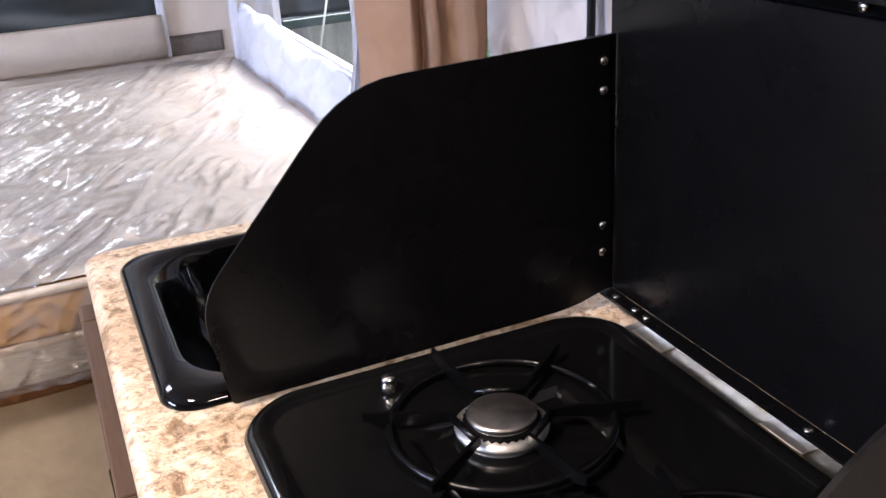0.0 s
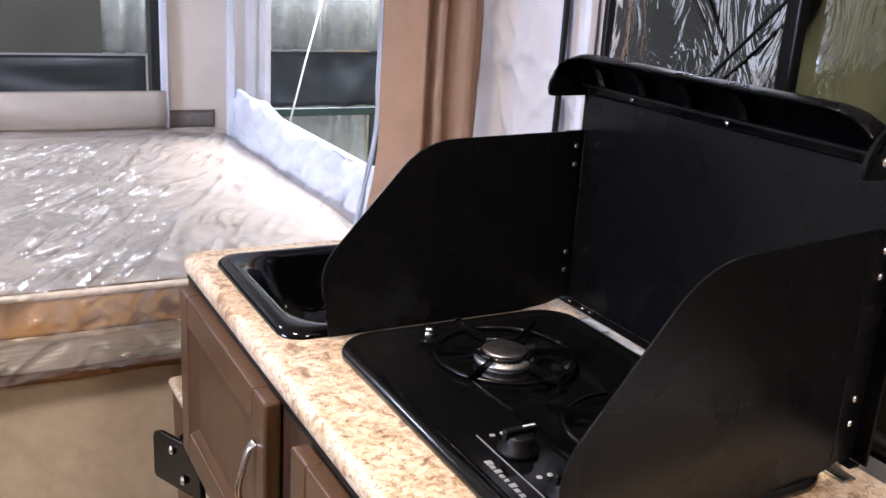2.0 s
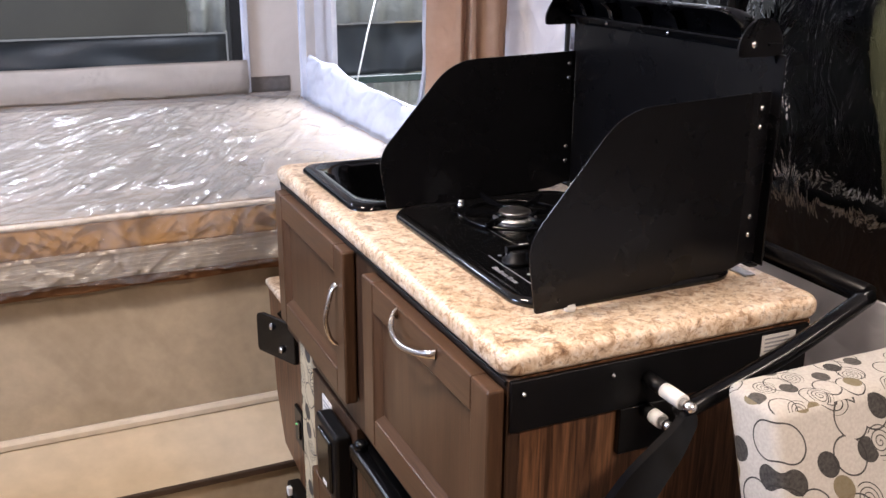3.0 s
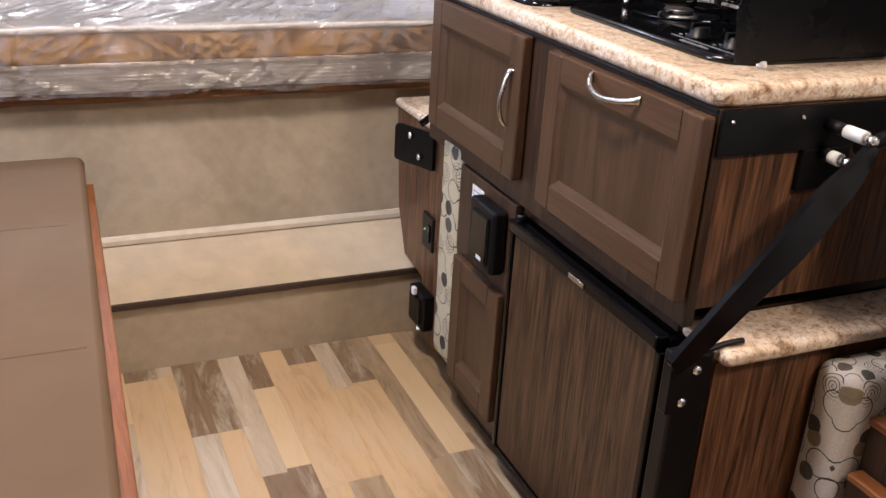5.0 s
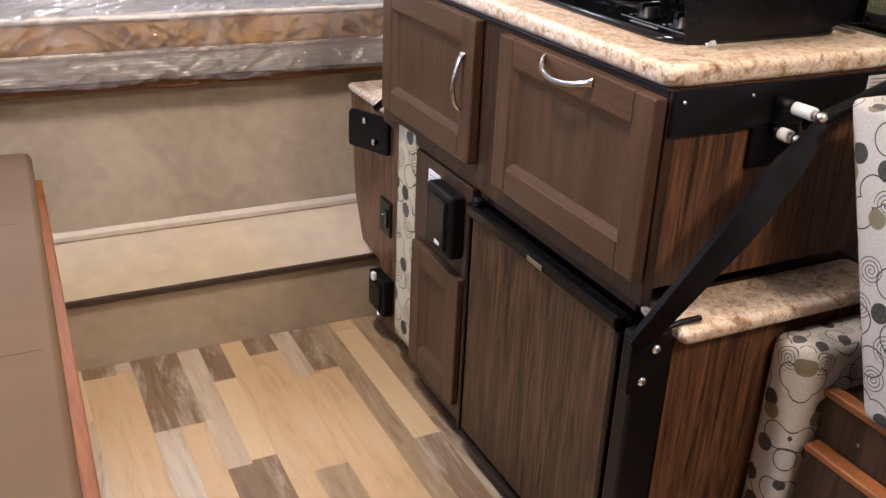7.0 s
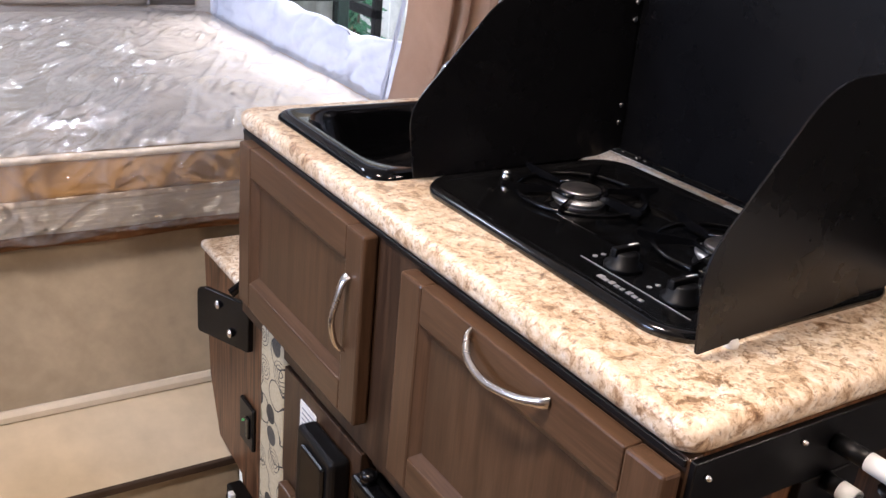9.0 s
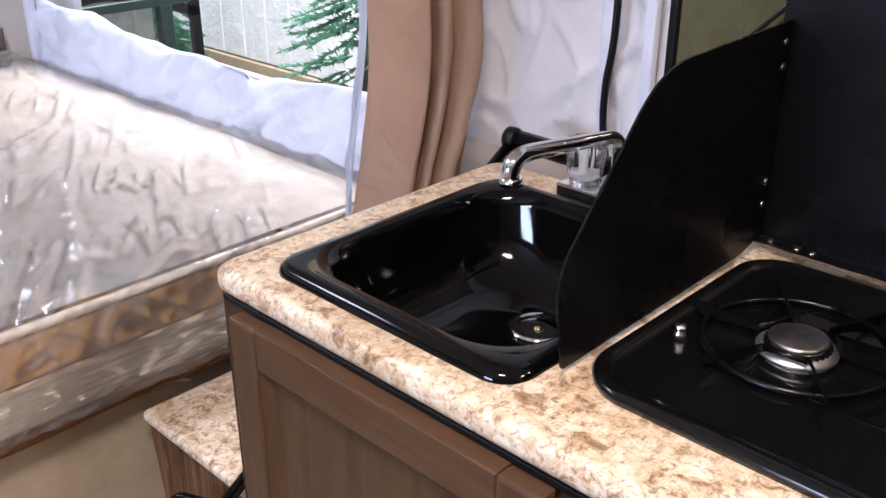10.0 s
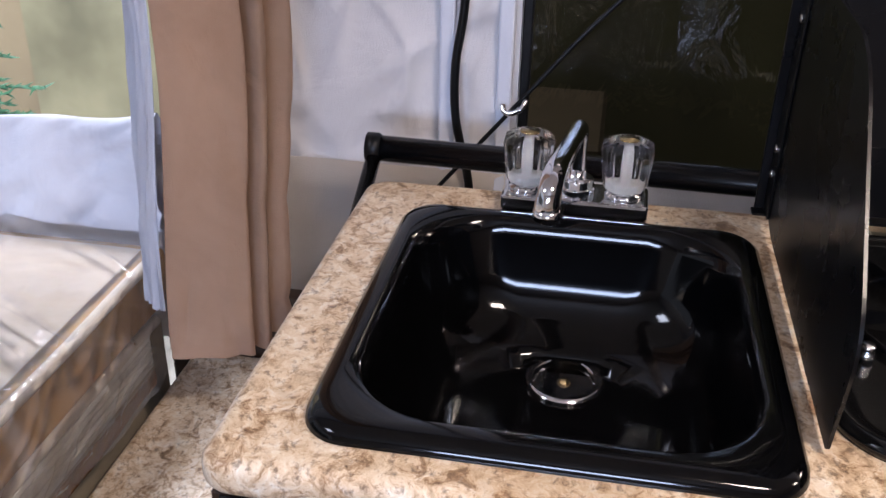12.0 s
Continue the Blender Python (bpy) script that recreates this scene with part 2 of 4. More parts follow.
FRIDGEW = wood("dark_veneer", (0.017, 0.0085, 0.004), (0.100, 0.050, 0.022), "z", 0.46, 1.5)
ORANGE = wood("orange_edge_band", (0.21, 0.072, 0.020), (0.32, 0.118, 0.036), "y", 0.5)
ENAMEL = plain("black_enamel", (0.003, 0.003, 0.0032), 0.14, vary=0.2, scale=60, spec=0.48)
SINKM = plain("black_glossy_acrylic", (0.0015, 0.0015, 0.0018), 0.08, vary=0.2, scale=40, spec=0.32)
POWDER = plain("black_powder_coat", (0.0026, 0.0026, 0.0032), 0.28, vary=0.2, scale=80, bumpy=0.04, spec=0.24)
MATT = plain("black_plastic", (0.003, 0.003, 0.0034), 0.40, vary=0.2, scale=60, spec=0.25)
TUBE = plain("black_gloss_tube", (0.002, 0.002, 0.0024), 0.24, vary=0.2, scale=50, spec=0.28)
CHROME = plain("chrome", (0.82, 0.82, 0.84), 0.07, 1.0, 0.04, 20)
NICKEL = plain("brushed_nickel", (0.60, 0.57, 0.53), 0.26, 1.0, 0.08, 90)
DULL = plain("dull_metal", (0.34, 0.31, 0.26), 0.34, 1.0, 0.3, 60)
ALU = plain("cast_aluminium", (0.78, 0.77, 0.75), 0.42, 1.0, 0.12, 120)
CAPM = plain("tarnished_burner_cap", (0.42, 0.40, 0.38), 0.34, 1.0, 0.45, 45)
RIVET = plain("bright_rivet", (0.8, 0.8, 0.8), 0.22, 1.0, 0.05, 50)
BRASS = plain("brass_strainer", (0.55, 0.42, 0.22), 0.22, 1.0, 0.1, 60)
ACRYL = clear("clear_acrylic", (1.0, 1.0, 1.0), 0.08, 1.28)
WHITE = plain("white_plastic", (0.72, 0.71, 0.68), 0.45, vary=0.05)
PAPER = plain("paper_label", (0.66, 0.64, 0.60), 0.7, vary=0.06)
GREY = plain("grey_print", (0.25, 0.25, 0.26), 0.6, vary=0.1)
SILVER = plain("silver_print", (0.55, 0.55, 0.56), 0.35, 0.6, 0.1)
TREAD = plain("cream_vinyl_tread", (0.56, 0.46, 0.32), 0.5, vary=0.1, scale=14)
TRIM = plain("cream_trim", (0.62, 0.54, 0.42), 0.45, vary=0.06)
DARKTRIM = plain("dark_brown_trim", (0.045, 0.028, 0.018), 0.4)
RIB = plain("white_ribbed_plastic", (0.80, 0.79, 0.76), 0.5, vary=0.06)
COPPER = cloth("copper_brown_cloth", (0.24, 0.115, 0.05), (0.32, 0.165, 0.075), 8)
MATTRESS = cloth("cream_mattress_ticking", (0.50, 0.415, 0.32), (0.62, 0.54, 0.46), 9, folds=0.3)
MATSIDE = cloth("tan_mattress_border", (0.40, 0.232, 0.092), (0.50, 0.30, 0.128), 7, folds=0.2)
PIPING = cloth("white_piping", (0.68, 0.62, 0.54), (0.76, 0.70, 0.62), 12)
COUCH = cloth("brown_bench_vinyl", (0.120, 0.074, 0.039), (0.142, 0.088, 0.047), 4, 700, 0.72, folds=0.12)
CANVAS = cloth("white_tent_canvas", (0.59, 0.575, 0.60), (0.68, 0.665, 0.69), 5, 700, folds=0.6)
CANVASB = cloth("white_rolled_canvas", (0.50, 0.525, 0.615), (0.61, 0.635, 0.72), 7, 700, folds=0.3)
CURTAIN = cloth("tan_curtain_cloth", (0.42, 0.285, 0.21), (0.50, 0.355, 0.27), 7, 700, folds=0.35)
FLAP = cloth("cream_canvas_flap", (0.58, 0.52, 0.47), (0.66, 0.60, 0.545), 4, 700)
FILM = film_sheet("clear_plastic_cover", 0.03, rough=0.022, bumps=((13.0, 6.0, 9.0), 5.0, 0.13), milk=(0.80, 0.81, 0.84), ior=1.50, sheen_streaks=0.17)
SKIRT = film_sheet("clear_plastic_skirt", 0.03, rough=0.025, bumps=((10.0, 9.0, 9.0), 5.0, 0.25), ior=1.44, sheen_streaks=0.20)
TINT = film_sheet("dark_tinted_vinyl_window", 0.006, (0.13, 0.125, 0.09), 0.05, ((2.2, 3.0, 1.6), 5.0, 0.4), (0.2, 0.19, 0.15))
VINYL = film_sheet("clear_vinyl_window", 0.012, (0.95, 0.96, 0.97), 0.12, ((1, 1, 1), 2.0, 0.02), ior=1.02)
BLACKVINYL = plain("black_tarp_vinyl", (0.030, 0.036, 0.042), 0.32, vary=0.3, scale=4, bumpy=0.3)
SHOWWHITE = cloth("white_pleated_fabric", (0.62, 0.64, 0.62), (0.76, 0.77, 0.74), 14)
SHOWTAN = plain("tan_showroom_wall", (0.36, 0.29, 0.18), 0.7, vary=0.12, scale=3)
SHOWFLOOR = plain("showroom_concrete", (0.30, 0.29, 0.26), 0.6, vary=0.2, scale=4)
SHOWDARK = plain("dark_olive_panel", (0.020, 0.020, 0.015), 0.5, vary=0.3, scale=3)
SHOWOLIVE = plain("olive_panel", (0.34, 0.32, 0.20), 0.6, vary=0.5, scale=2)
GREENM = plain("green_metal_frame", (0.010, 0.022, 0.019), 0.4)
NEEDLE = plain("fir_needles", (0.025, 0.13, 0.06), 0.6, vary=0.45, scale=60)
BARK = plain("bark", (0.06, 0.045, 0.03), 0.8)


# ---- mesh helpers ----
def add(dst, src):
    """Joins the bmesh src into dst and frees it."""
    me = bpy.data.meshes.new("scratch")
    src.to_mesh(me)
    src.free()
    dst.from_mesh(me)
    bpy.data.meshes.remove(me)
    return dst


def box(x0, x1, y0, y1, z0, z1, r=0.0, seg=2, bm=None):
    b = bmesh.new()
    bmesh.ops.create_cube(b, size=1.0, matrix=Matrix.Translation(((x0 + x1) / 2, (y0 + y1) / 2, (z0 + z1) / 2)) @ Matrix.Diagonal((x1 - x0, y1 - y0, z1 - z0, 1)))
    if r:
        bmesh.ops.bevel(b, geom=b.edges[:], offset=r, segments=seg, affect="EDGES", profile=0.5)
    return add(bm, b) if bm else b


def prism(poly, axis, a, b, r=0.0, bm=None):
    """A polygon drawn across an axis and drawn out along it from a to b."""
    q = bmesh.new()

    def at(u, v, w):
        return {"x": (w, u, v), "y": (u, w, v), "z": (u, v, w)}[axis]
    lo = [q.verts.new(at(u, v, a)) for u, v in poly]
    hi = [q.verts.new(at(u, v, b)) for u, v in poly]
    q.faces.new(lo), q.faces.new(hi)
    n = len(poly)
    for i in range(n):
        q.faces.new((lo[i], lo[(i + 1) % n], hi[(i + 1) % n], hi[i]))
    bmesh.ops.recalc_face_normals(q, faces=q.faces[:])
    if r:
        bmesh.ops.bevel(q, geom=q.edges[:], offset=r, segments=2, affect="EDGES", profile=0.5)
    return add(bm, q) if bm else q


def tube(points, r, n=12, bm=None, smooth=6, close=True):
    """A round tube through points, eased between them. r may be a list, one radius a point."""
    pts = [Vector(p) for p in points]
    rad = list(r) if isinstance(r, (list, tuple)) else [r] * len(pts)
    if smooth > 1 and len(pts) > 2:
        fine, fr = [], []
        for i in range(len(pts) - 1):
            p0, p1, p2, p3 = pts[max(i - 1, 0)], pts[i], pts[i + 1], pts[min(i + 2, len(pts) - 1)]
            for k in range(smooth):
                t = k / smooth
                fine.append(0.5 * ((2 * p1) + (p2 - p0) * t + (2 * p0 - 5 * p1 + 4 * p2 - p3) * t * t + (3 * p1 - p0 - 3 * p2 + p3) * t ** 3))
                fr.append(rad[i] * (1 - t) + rad[i + 1] * t)
        pts, rad = fine + [pts[-1]], fr + [rad[-1]]
    q = bmesh.new()
    rings = []
    side = None
    for i, p in enumerate(pts):
        d = (pts[min(i + 1, len(pts) - 1)] - pts[max(i - 1, 0)]).normalized()
        if side is None:
            side = d.orthogonal().normalized()
        side = (side - d * side.dot(d)).normalized()
        up = d.cross(side)
        rings.append([q.verts.new(p + rad[i] * (math.cos(2 * math.pi * k / n) * side + math.sin(2 * math.pi * k / n) * up)) for k in range(n)])
    for a, b in zip(rings, rings[1:]):
        for k in range(n):
            q.faces.new((a[k], a[(k + 1) % n], b[(k + 1) % n], b[k])).smooth = True
    if close:
        q.faces.new(rings[0]), q.faces.new(rings[-1])
    bmesh.ops.recalc_face_normals(q, faces=q.faces[:])
    return add(bm, q) if bm else q


def lathe(profile, centre, n=32, axis="z", bm=None, wobble=0.0, teeth=0):
    """Turns (radius, height) pairs round an axis through centre."""
    q = bmesh.new()
    c = Vector(centre)
    rings = []
    for r, h in profile:
        ring = []
        for k in range(n):
            a = 2 * math.pi * k / n
            rr = r * (1 + wobble * math.cos(teeth * a))
            u, v = rr * math.cos(a), rr * math.sin(a)
            ring.append(q.verts.new(c + Vector({"z": (u, v, h), "y": (u, h, v), "x": (h, u, v)}[axis])))
        rings.append(ring)
    for a, b in zip(rings, rings[1:]):
        for k in range(n):
            q.faces.new((a[k], a[(k + 1) % n], b[(k + 1) % n], b[k])).smooth = True
    if profile[0][0] > 1e-6:
        q.faces.new(rings[0])
    if profile[-1][0] > 1e-6:
        q.faces.new(rings[-1])
    bmesh.ops.remove_doubles(q, verts=q.verts[:], dist=1e-6)
    bmesh.ops.recalc_face_normals(q, faces=q.faces[:])
    return add(bm, q) if bm else q


def round_rect(x0, x1, y0, y1, r, n=8):
    """Corner-rounded loop, always 4 * (n + 1) points."""
    out = []
    for cx, cy, a0 in ((x1 - r, y1 - r, 0), (x0 + r, y1 - r, 90), (x0 + r, y0 + r, 180), (x1 - r, y0 + r, 270)):
        for k in range(n + 1):
            a = radians(a0 + 90 * k / n)
            out.append((cx + r * math.cos(a), cy + r * math.sin(a)))
    return out


def loft(loops, bm=None, cap_first=False, cap_last=False, smooth=True):
    """Skins closed loops of equal length, given as lists of (x, y, z)."""
    q = bmesh.new()
    rings = [[q.verts.new(p) for p in lp] for lp in loops]
    n = len(rings[0])
    for a, b in zip(rings, rings[1:]):
        for k in range(n):
            q.faces.new((a[k], a[(k + 1) % n], b[(k + 1) % n], b[k])).smooth = smooth
    if cap_first:
        q.faces.new(rings[0])
    if cap_last:
        q.faces.new(rings[-1])
    bmesh.ops.recalc_face_normals(q, faces=q.faces[:])
    return add(bm, q) if bm else q


def sheet(nu, nv, f, thick=0.0, bm=None):
    """A surface f(u, v) with u and v from 0 to 1, with a thickness if given."""
    q = bmesh.new()
    g = [[q.verts.new(f(i / nu, j / nv)) for j in range(nv + 1)] for i in range(nu + 1)]
    for i in range(nu):
        for j in range(nv):
            q.faces.new((g[i][j], g[i + 1][j], g[i + 1][j + 1], g[i][j + 1])).smooth = True
    if thick:
        bmesh.ops.solidify(q, geom=q.faces[:], thickness=thick)
    return add(bm, q) if bm else q


def eased(poly, radii, n=6):
    """Rounds the corners of a polygon."""
    out = []
    m = len(poly)
    for i, (p, r) in enumerate(zip(poly, radii)):
        p, a, b = Vector(p), Vector(poly[i - 1]), Vector(poly[(i + 1) % m])
        if r == 0:
            out.append(tuple(p))
            continue
        s, e = p + (a - p).normalized() * r, p + (b - p).normalized() * r
        for k in range(n + 1):
            t = k / n
            out.append(tuple((1 - t) ** 2 * s + 2 * t * (1 - t) * p + t * t * e))
    return out


def mesh_object(name, bm, material):
    me = bpy.data.meshes.new(name)
    bm.to_mesh(me)
    bm.free()
    me.materials.append(material)
    return new(name, me)


def part(name, bm, material, parent, label=""):
    ob = mesh_object(name, bm, material)
    ob.parent = parent
    if parent.type == "EMPTY":
        ob.matrix_parent_inverse = parent.matrix_basis.inverted()
    if label:
        ob["label"] = label
    return ob


def thing(name, base, label, category, group="", kind=""):
    ob = new(name)
    ob.empty_display_size = 0.05
    ob.location = base
    ob.matrix_world = Matrix.Translation(base)
    return tagged(ob, label, category, group, kind)


def structure(name, bm, material, label, category):
    return tagged(mesh_object(name, bm, material), label, category, kind="structure")


def fold(x, y, z=0.0, s=1.0):
    return noise.noise(Vector((x * s, y * s, z * s)))


# ---- the shell ----
floor = structure("floor", box(-2.6, 0.7, -2.8, 1.15, -0.05, -0.003), PLANKS["M"], "camper floor with plank-look vinyl", "floor")

structure("wall_far", box(-2.6, 0.60, 1.342, 1.40, 0.0, 0.66), WALL, "greige stone-look panel wall below the bed", "wall")
step = thing("step", (-0.3, 1.2, 0), "cream vinyl step with a dark edge along the wall", "step", kind="structure")
part("riser", box(-2.6, 0.065, 1.15, 1.17, -0.003, 0.182), WALL, step, "greige stone-look riser")
part("tread", prism([(1.150, 0.1825), (1.34, 0.250), (1.34, 0.264), (1.146, 0.192)], "x", -2.6, 0.30), TREAD, step)
part("nosing", box(-2.6, 0.065, 1.137, 1.1495, 0.176, 0.192, 0.003), DARKTRIM, step, "dark brown nosing strip")
structure("baseboard", prism([(1.340, 0.264), (1.328, 0.264), (1.328, 0.276), (1.334, 0.286), (1.340, 0.286)], "x", -2.6, 0.3), TRIM, "cream trim strip where wall meets step", "trim")

# bed end: mattress in clear plastic on a ribbed white rail
bed = thing("bed", (-0.8, 1.3, 0.645), "bed platform with ribbed white rail and copper cloth", "bed")
rail = box(-2.55, 0.49, 1.300, 1.34, 0.662, 0.725)
for k in range(6):
    box(-2.55, 0.49, 1.2985, 1.3005, 0.668 + k * 0.0095, 0.673 + k * 0.0095, 0.0012, 1, rail)
part("rail", rail, RIB, bed, "white ribbed plastic rail")
part("cloth_strip", sheet(90, 4, lambda u, v: (-2.55 + 3.03 * u, 1.294 + 0.004 * fold(u * 30, v, 1), 0.640 + 0.024 * v + 0.004 * fold(u * 22, 0, 3)), 0.003), COPPER, bed, "copper-brown cloth strip")
part("deck", box(-2.55, 0.47, 1.345, 2.80, 0.662, 0.725), DARKTRIM, bed)


def pad(x0, x1, y0, y1, z0, z1, r, mat_n=10):
    return box(x0, x1, y0, y1, z0, z1, r, 4)


mattress = thing("mattress", (-0.8, 2.0, 0.725), "cream mattress with tan border inside a clear plastic cover", "mattress")
part("border", box(-2.5, 0.555, 1.294, 2.76, 0.730, 0.806, 0.010, 3), MATSIDE, mattress, "tan quilted border")
part("top_panel", sheet(120, 70, lambda u, v: (-2.47 + 3.0 * u, 1.315 + 1.42 * v, 0.8110 + 0.003 * fold(u * 9, v * 5, 2))), MATTRESS, mattress, "cream ticking top")
for z, r in ((0.808, 0.0075), (0.7275, 0.0065)):
    part("piping", tube([(-2.5 + 0.06 * k, 1.293 + 0.002 * fold(k * 0.5, z * 9), z + 0.0025 * fold(k * 0.3, z * 20, 3)) for k in range(51)], r, 8, None, 1), PIPING, mattress, "white piping")


def crease(x, y, k):
    """Sharp creases along wandering lines."""
    return max(0.0, 1 - 3.2 * abs(fold(x, y, k))) ** 2


def cover(u, v):
    x = -2.52 + 1.52 * u / 0.15 if u < 0.15 else -1.0 + 1.56 * (u - 0.15) / 0.85
    if v < 0.22:
        t = v / 0.22
        y = 1.283 - 0.010 * math.sin(math.pi * t) + 0.006 * fold(x * 7, t * 2, 4) - 0.005 * crease(x * 11 + t * 2.5, t * 1.6, 7) ** 2 - 0.004 * crease(x * 20 - t * 3, t * 3, 3)
        z = 0.657 + 0.162 * t + 0.012 * (1 - t) * fold(x * 6, 0, 5)
    else:
        t = (v - 0.22) / 0.78
        y = 1.285 + 1.485 * t ** 1.35
        p = 0.85 * x - 0.53 * y + 0.012 * fold(x * 5, y * 5, 8)
        q = 0.53 * x + 0.85 * y
        gate = max(0.0, min(1.0, 0.5 + 2.2 * fold(p * 6, q * 8, 13)))
        z = 0.8190 + 0.0075 * gate * crease(p * 21, q * 3.2, 2) + 0.0026 * crease(p * 34, q * 7, 5) * gate + 0.006 * crease(p * 7, q * 1.6, 11) ** 2
        z += 0.002 * fold(x * 4, y * 5, 21)
        z += 0.0008 * fold(x * 30, y * 30, 9) - 0.003 * math.exp(-t * 60)
    return (x, y, z)


part("plastic_cover", sheet(760, 380, lambda u, v: cover(u, 0.22001 + 0.77999 * v)), FILM, mattress, "clear wrinkled plastic cover")
part("plastic_skirt", sheet(520, 60, lambda u, v: cover(u, 0.21999 * v)), SKIRT, mattress, "clear plastic hanging over the front")

# tent end round the bed
wf = bmesh.new()
box(0.37, 0.66, 2.84, 2.87, 0.70, 2.2, 0, 1, wf)
box(-2.6, 0.37, 2.84, 2.87, 0.62, 0.93, 0, 1, wf)
box(-2.6, 0.37, 2.84, 2.87, 1.75, 2.2, 0, 1, wf)
structure("wall_tent_end", wf, FLAP, "beige canvas end wall of the tent", "wall")
w1 = thing("window_1", (-0.8, 2.85, 0.93), "clear vinyl tent window above the bed", "window", kind="structure")
part("pane", sheet(40, 20, lambda u, v: (-2.6 + 2.97 * u, 2.86 + 0.0012 * fold(u * 8, v * 3), 0.93 + 0.82 * v)), VINYL, w1)
part("flap", sheet(80, 14, lambda u, v: (-2.55 + 2.91 * u, 2.800 + 0.012 * fold(u * 14, v * 2, 2) - 0.014 * math.sin(math.pi * v), 0.822 + 0.125 * v + 0.006 * fold(u * 10, 1, 8)), 0.006), FLAP, w1, "cream canvas flap, folded down")
part("edge_strip", box(0.352, 0.372, 2.800, 2.838, 0.82, 2.2, 0.004), CANVASB, w1, "white zip edge")
ws = bmesh.new()
X = 0.645
box(X, X + 0.02, 2.62, 2.84, 0.70, 2.2, 0, 1, ws)
box(X, X + 0.02, 1.25, 2.62, 0.60, 0.90, 0, 1, ws)
box(X, X + 0.02, 1.25, 2.62, 1.65, 2.2, 0, 1, ws)
structure("wall_tent_side", ws, CANVAS, "white canvas side wall of the tent", "wall")
structure("tent_post", box(0.525, 0.548, 2.63, 2.655, 0.82, 2.2, 0.004), CANVASB, "white canvas-covered corner post", "post")
part("hem_band", sheet(20, 4, lambda u, v: (0.373 + 0.16 * u, 2.832 + 0.004 * fold(u * 5, v), 0.815 + 0.06 * v), 0.004), plain("grey_canvas_hem", (0.30, 0.27, 0.26), 0.8), bpy.data.objects["wall_tent_end"], "grey canvas hem")
w2 = thing("window_2", (X, 1.9, 0.9), "clear vinyl side window of the tent", "window", kind="structure")
part("pane", sheet(30, 16, lambda u, v: (X + 0.01 + 0.001 * fold(u * 6, v * 4), 1.25 + 1.37 * u, 0.90 + 0.75 * v)), VINYL, w2)


def rolled(u, v):
    y = 1.30 + 1.35 * u
    a = 2 * math.pi * v
    top = 0.975 - 0.035 * math.sin(math.pi * min(1, u * 1.1)) + 0.020 * fold(u * 7, 0, 1)
    low = 0.715
    rx = 0.032 + 0.014 * fold(u * 9, math.cos(a), 2) - 0.012 * crease(u * 13 + 2.0 * math.sin(a), math.sin(a) * 2, 4) + 0.002 * fold(u * 24 - 3 * math.sin(a), math.sin(a) * 4, 9)
    return (0.585 + rx * math.cos(a) + 0.022 * math.exp(-((u - 0.32 - 0.05 * math.sin(a)) / 0.035) ** 2) * (1 if math.cos(a) < 0 else 0.2) + 0.01 * fold(u * 12, math.sin(a) * 2, 4) - 0.02 * u, y, (top + low) / 2 + (top - low) / 2 * math.sin(a) + 0.002 * fold(u * 25, a, 5) - 0.018 * math.exp(-((u - 0.32) / 0.05) ** 2) * max(0.0, math.sin(a)))


tagged(mesh_object("rolled_canvas", sheet(220, 64, rolled), CANVASB), "white bunched canvas lying along the mattress edge", "canvas")

# side wall behind the galley
wg = bmesh.new()
box(0.665, 0.685, 0.862, 1.28, 0.50, 2.2, 0, 1, wg)
box(0.665, 0.685, -2.8, 0.862, 0.50, 0.900, 0, 1, wg)
box(0.665, 0.685, -2.8, 0.862, 1.75, 2.2, 0, 1, wg)
structure("wall_galley", wg, CANVAS, "white canvas wall behind the galley", "wall")


def canvas(u, v):
    """Slack canvas with long diagonal creases."""
    y, z = 1.245 - 0.375 * u, 0.60 + 1.59 * v
    x = 0.657 - 0.014 * crease(y * 6 + z * 5, z * 3 - y * 2.5, 5) ** 2 - 0.010 * crease(y * 10 - z * 7, z * 5 + y * 4, 12) ** 2 + 0.006 * fold(y * 9, z * 7, 7)
    return (max(0.6465, min(x, 0.662)), y, z)


part("canvas_panel", sheet(80, 170, canvas), CANVAS, bpy.data.objects["wall_galley"], "creased white canvas")
part("hem_band", sheet(30, 8, lambda u, v: (0.640 + 0.003 * fold(u * 7, v * 2), 0.87 + 0.38 * u, 0.55 + 0.36 * v), 0.004), FLAP, bpy.data.objects["wall_galley"], "greyer lower canvas band")
part("zip_tape", box(0.640, 0.656, 0.868, 0.886, 0.70, 2.2, 0.003), CANVASB, bpy.data.objects["wall_galley"], "white zip tape")
part("zip_tape", box(0.641, 0.648, 0.938, 0.956, 0.70, 2.2, 0.003), CANVASB, bpy.data.objects["wall_galley"], "white seam tape")
w3 = thing("window_3", (0.67, 0, 0.945), "dark tinted vinyl window behind the stove", "window", kind="structure")
part("pane", sheet(60, 20, lambda u, v: (0.668 + 0.006 * fold(u * 12, v * 4), -2.8 + 3.66 * u, 0.900 + 0.850 * v)), TINT, w3)
part("mullion", box(0.644, 0.662, 0.442, 0.466, 0.900, 1.75, 0.003), TUBE, w3, "glossy black strap")
part("zip_edge", box(0.660, 0.672, 0.848, 0.860, 0.90, 1.76, 0.002), MATT, w3, "black zip")
# Added dark strip, standing in for the shade below the curtain's foot.
structure("shade_strip", box(0.612, 0.642, 1.02, 1.34, 0.50, 0.71, 0.004), DARKTRIM, "dark strip added for the shade below the canvas beside the bed", "trim")
structure("ceiling", box(-2.6, 0.7, -2.8, 2.9, 2.2, 2.24), FLAP, "beige canvas tent roof", "ceiling")
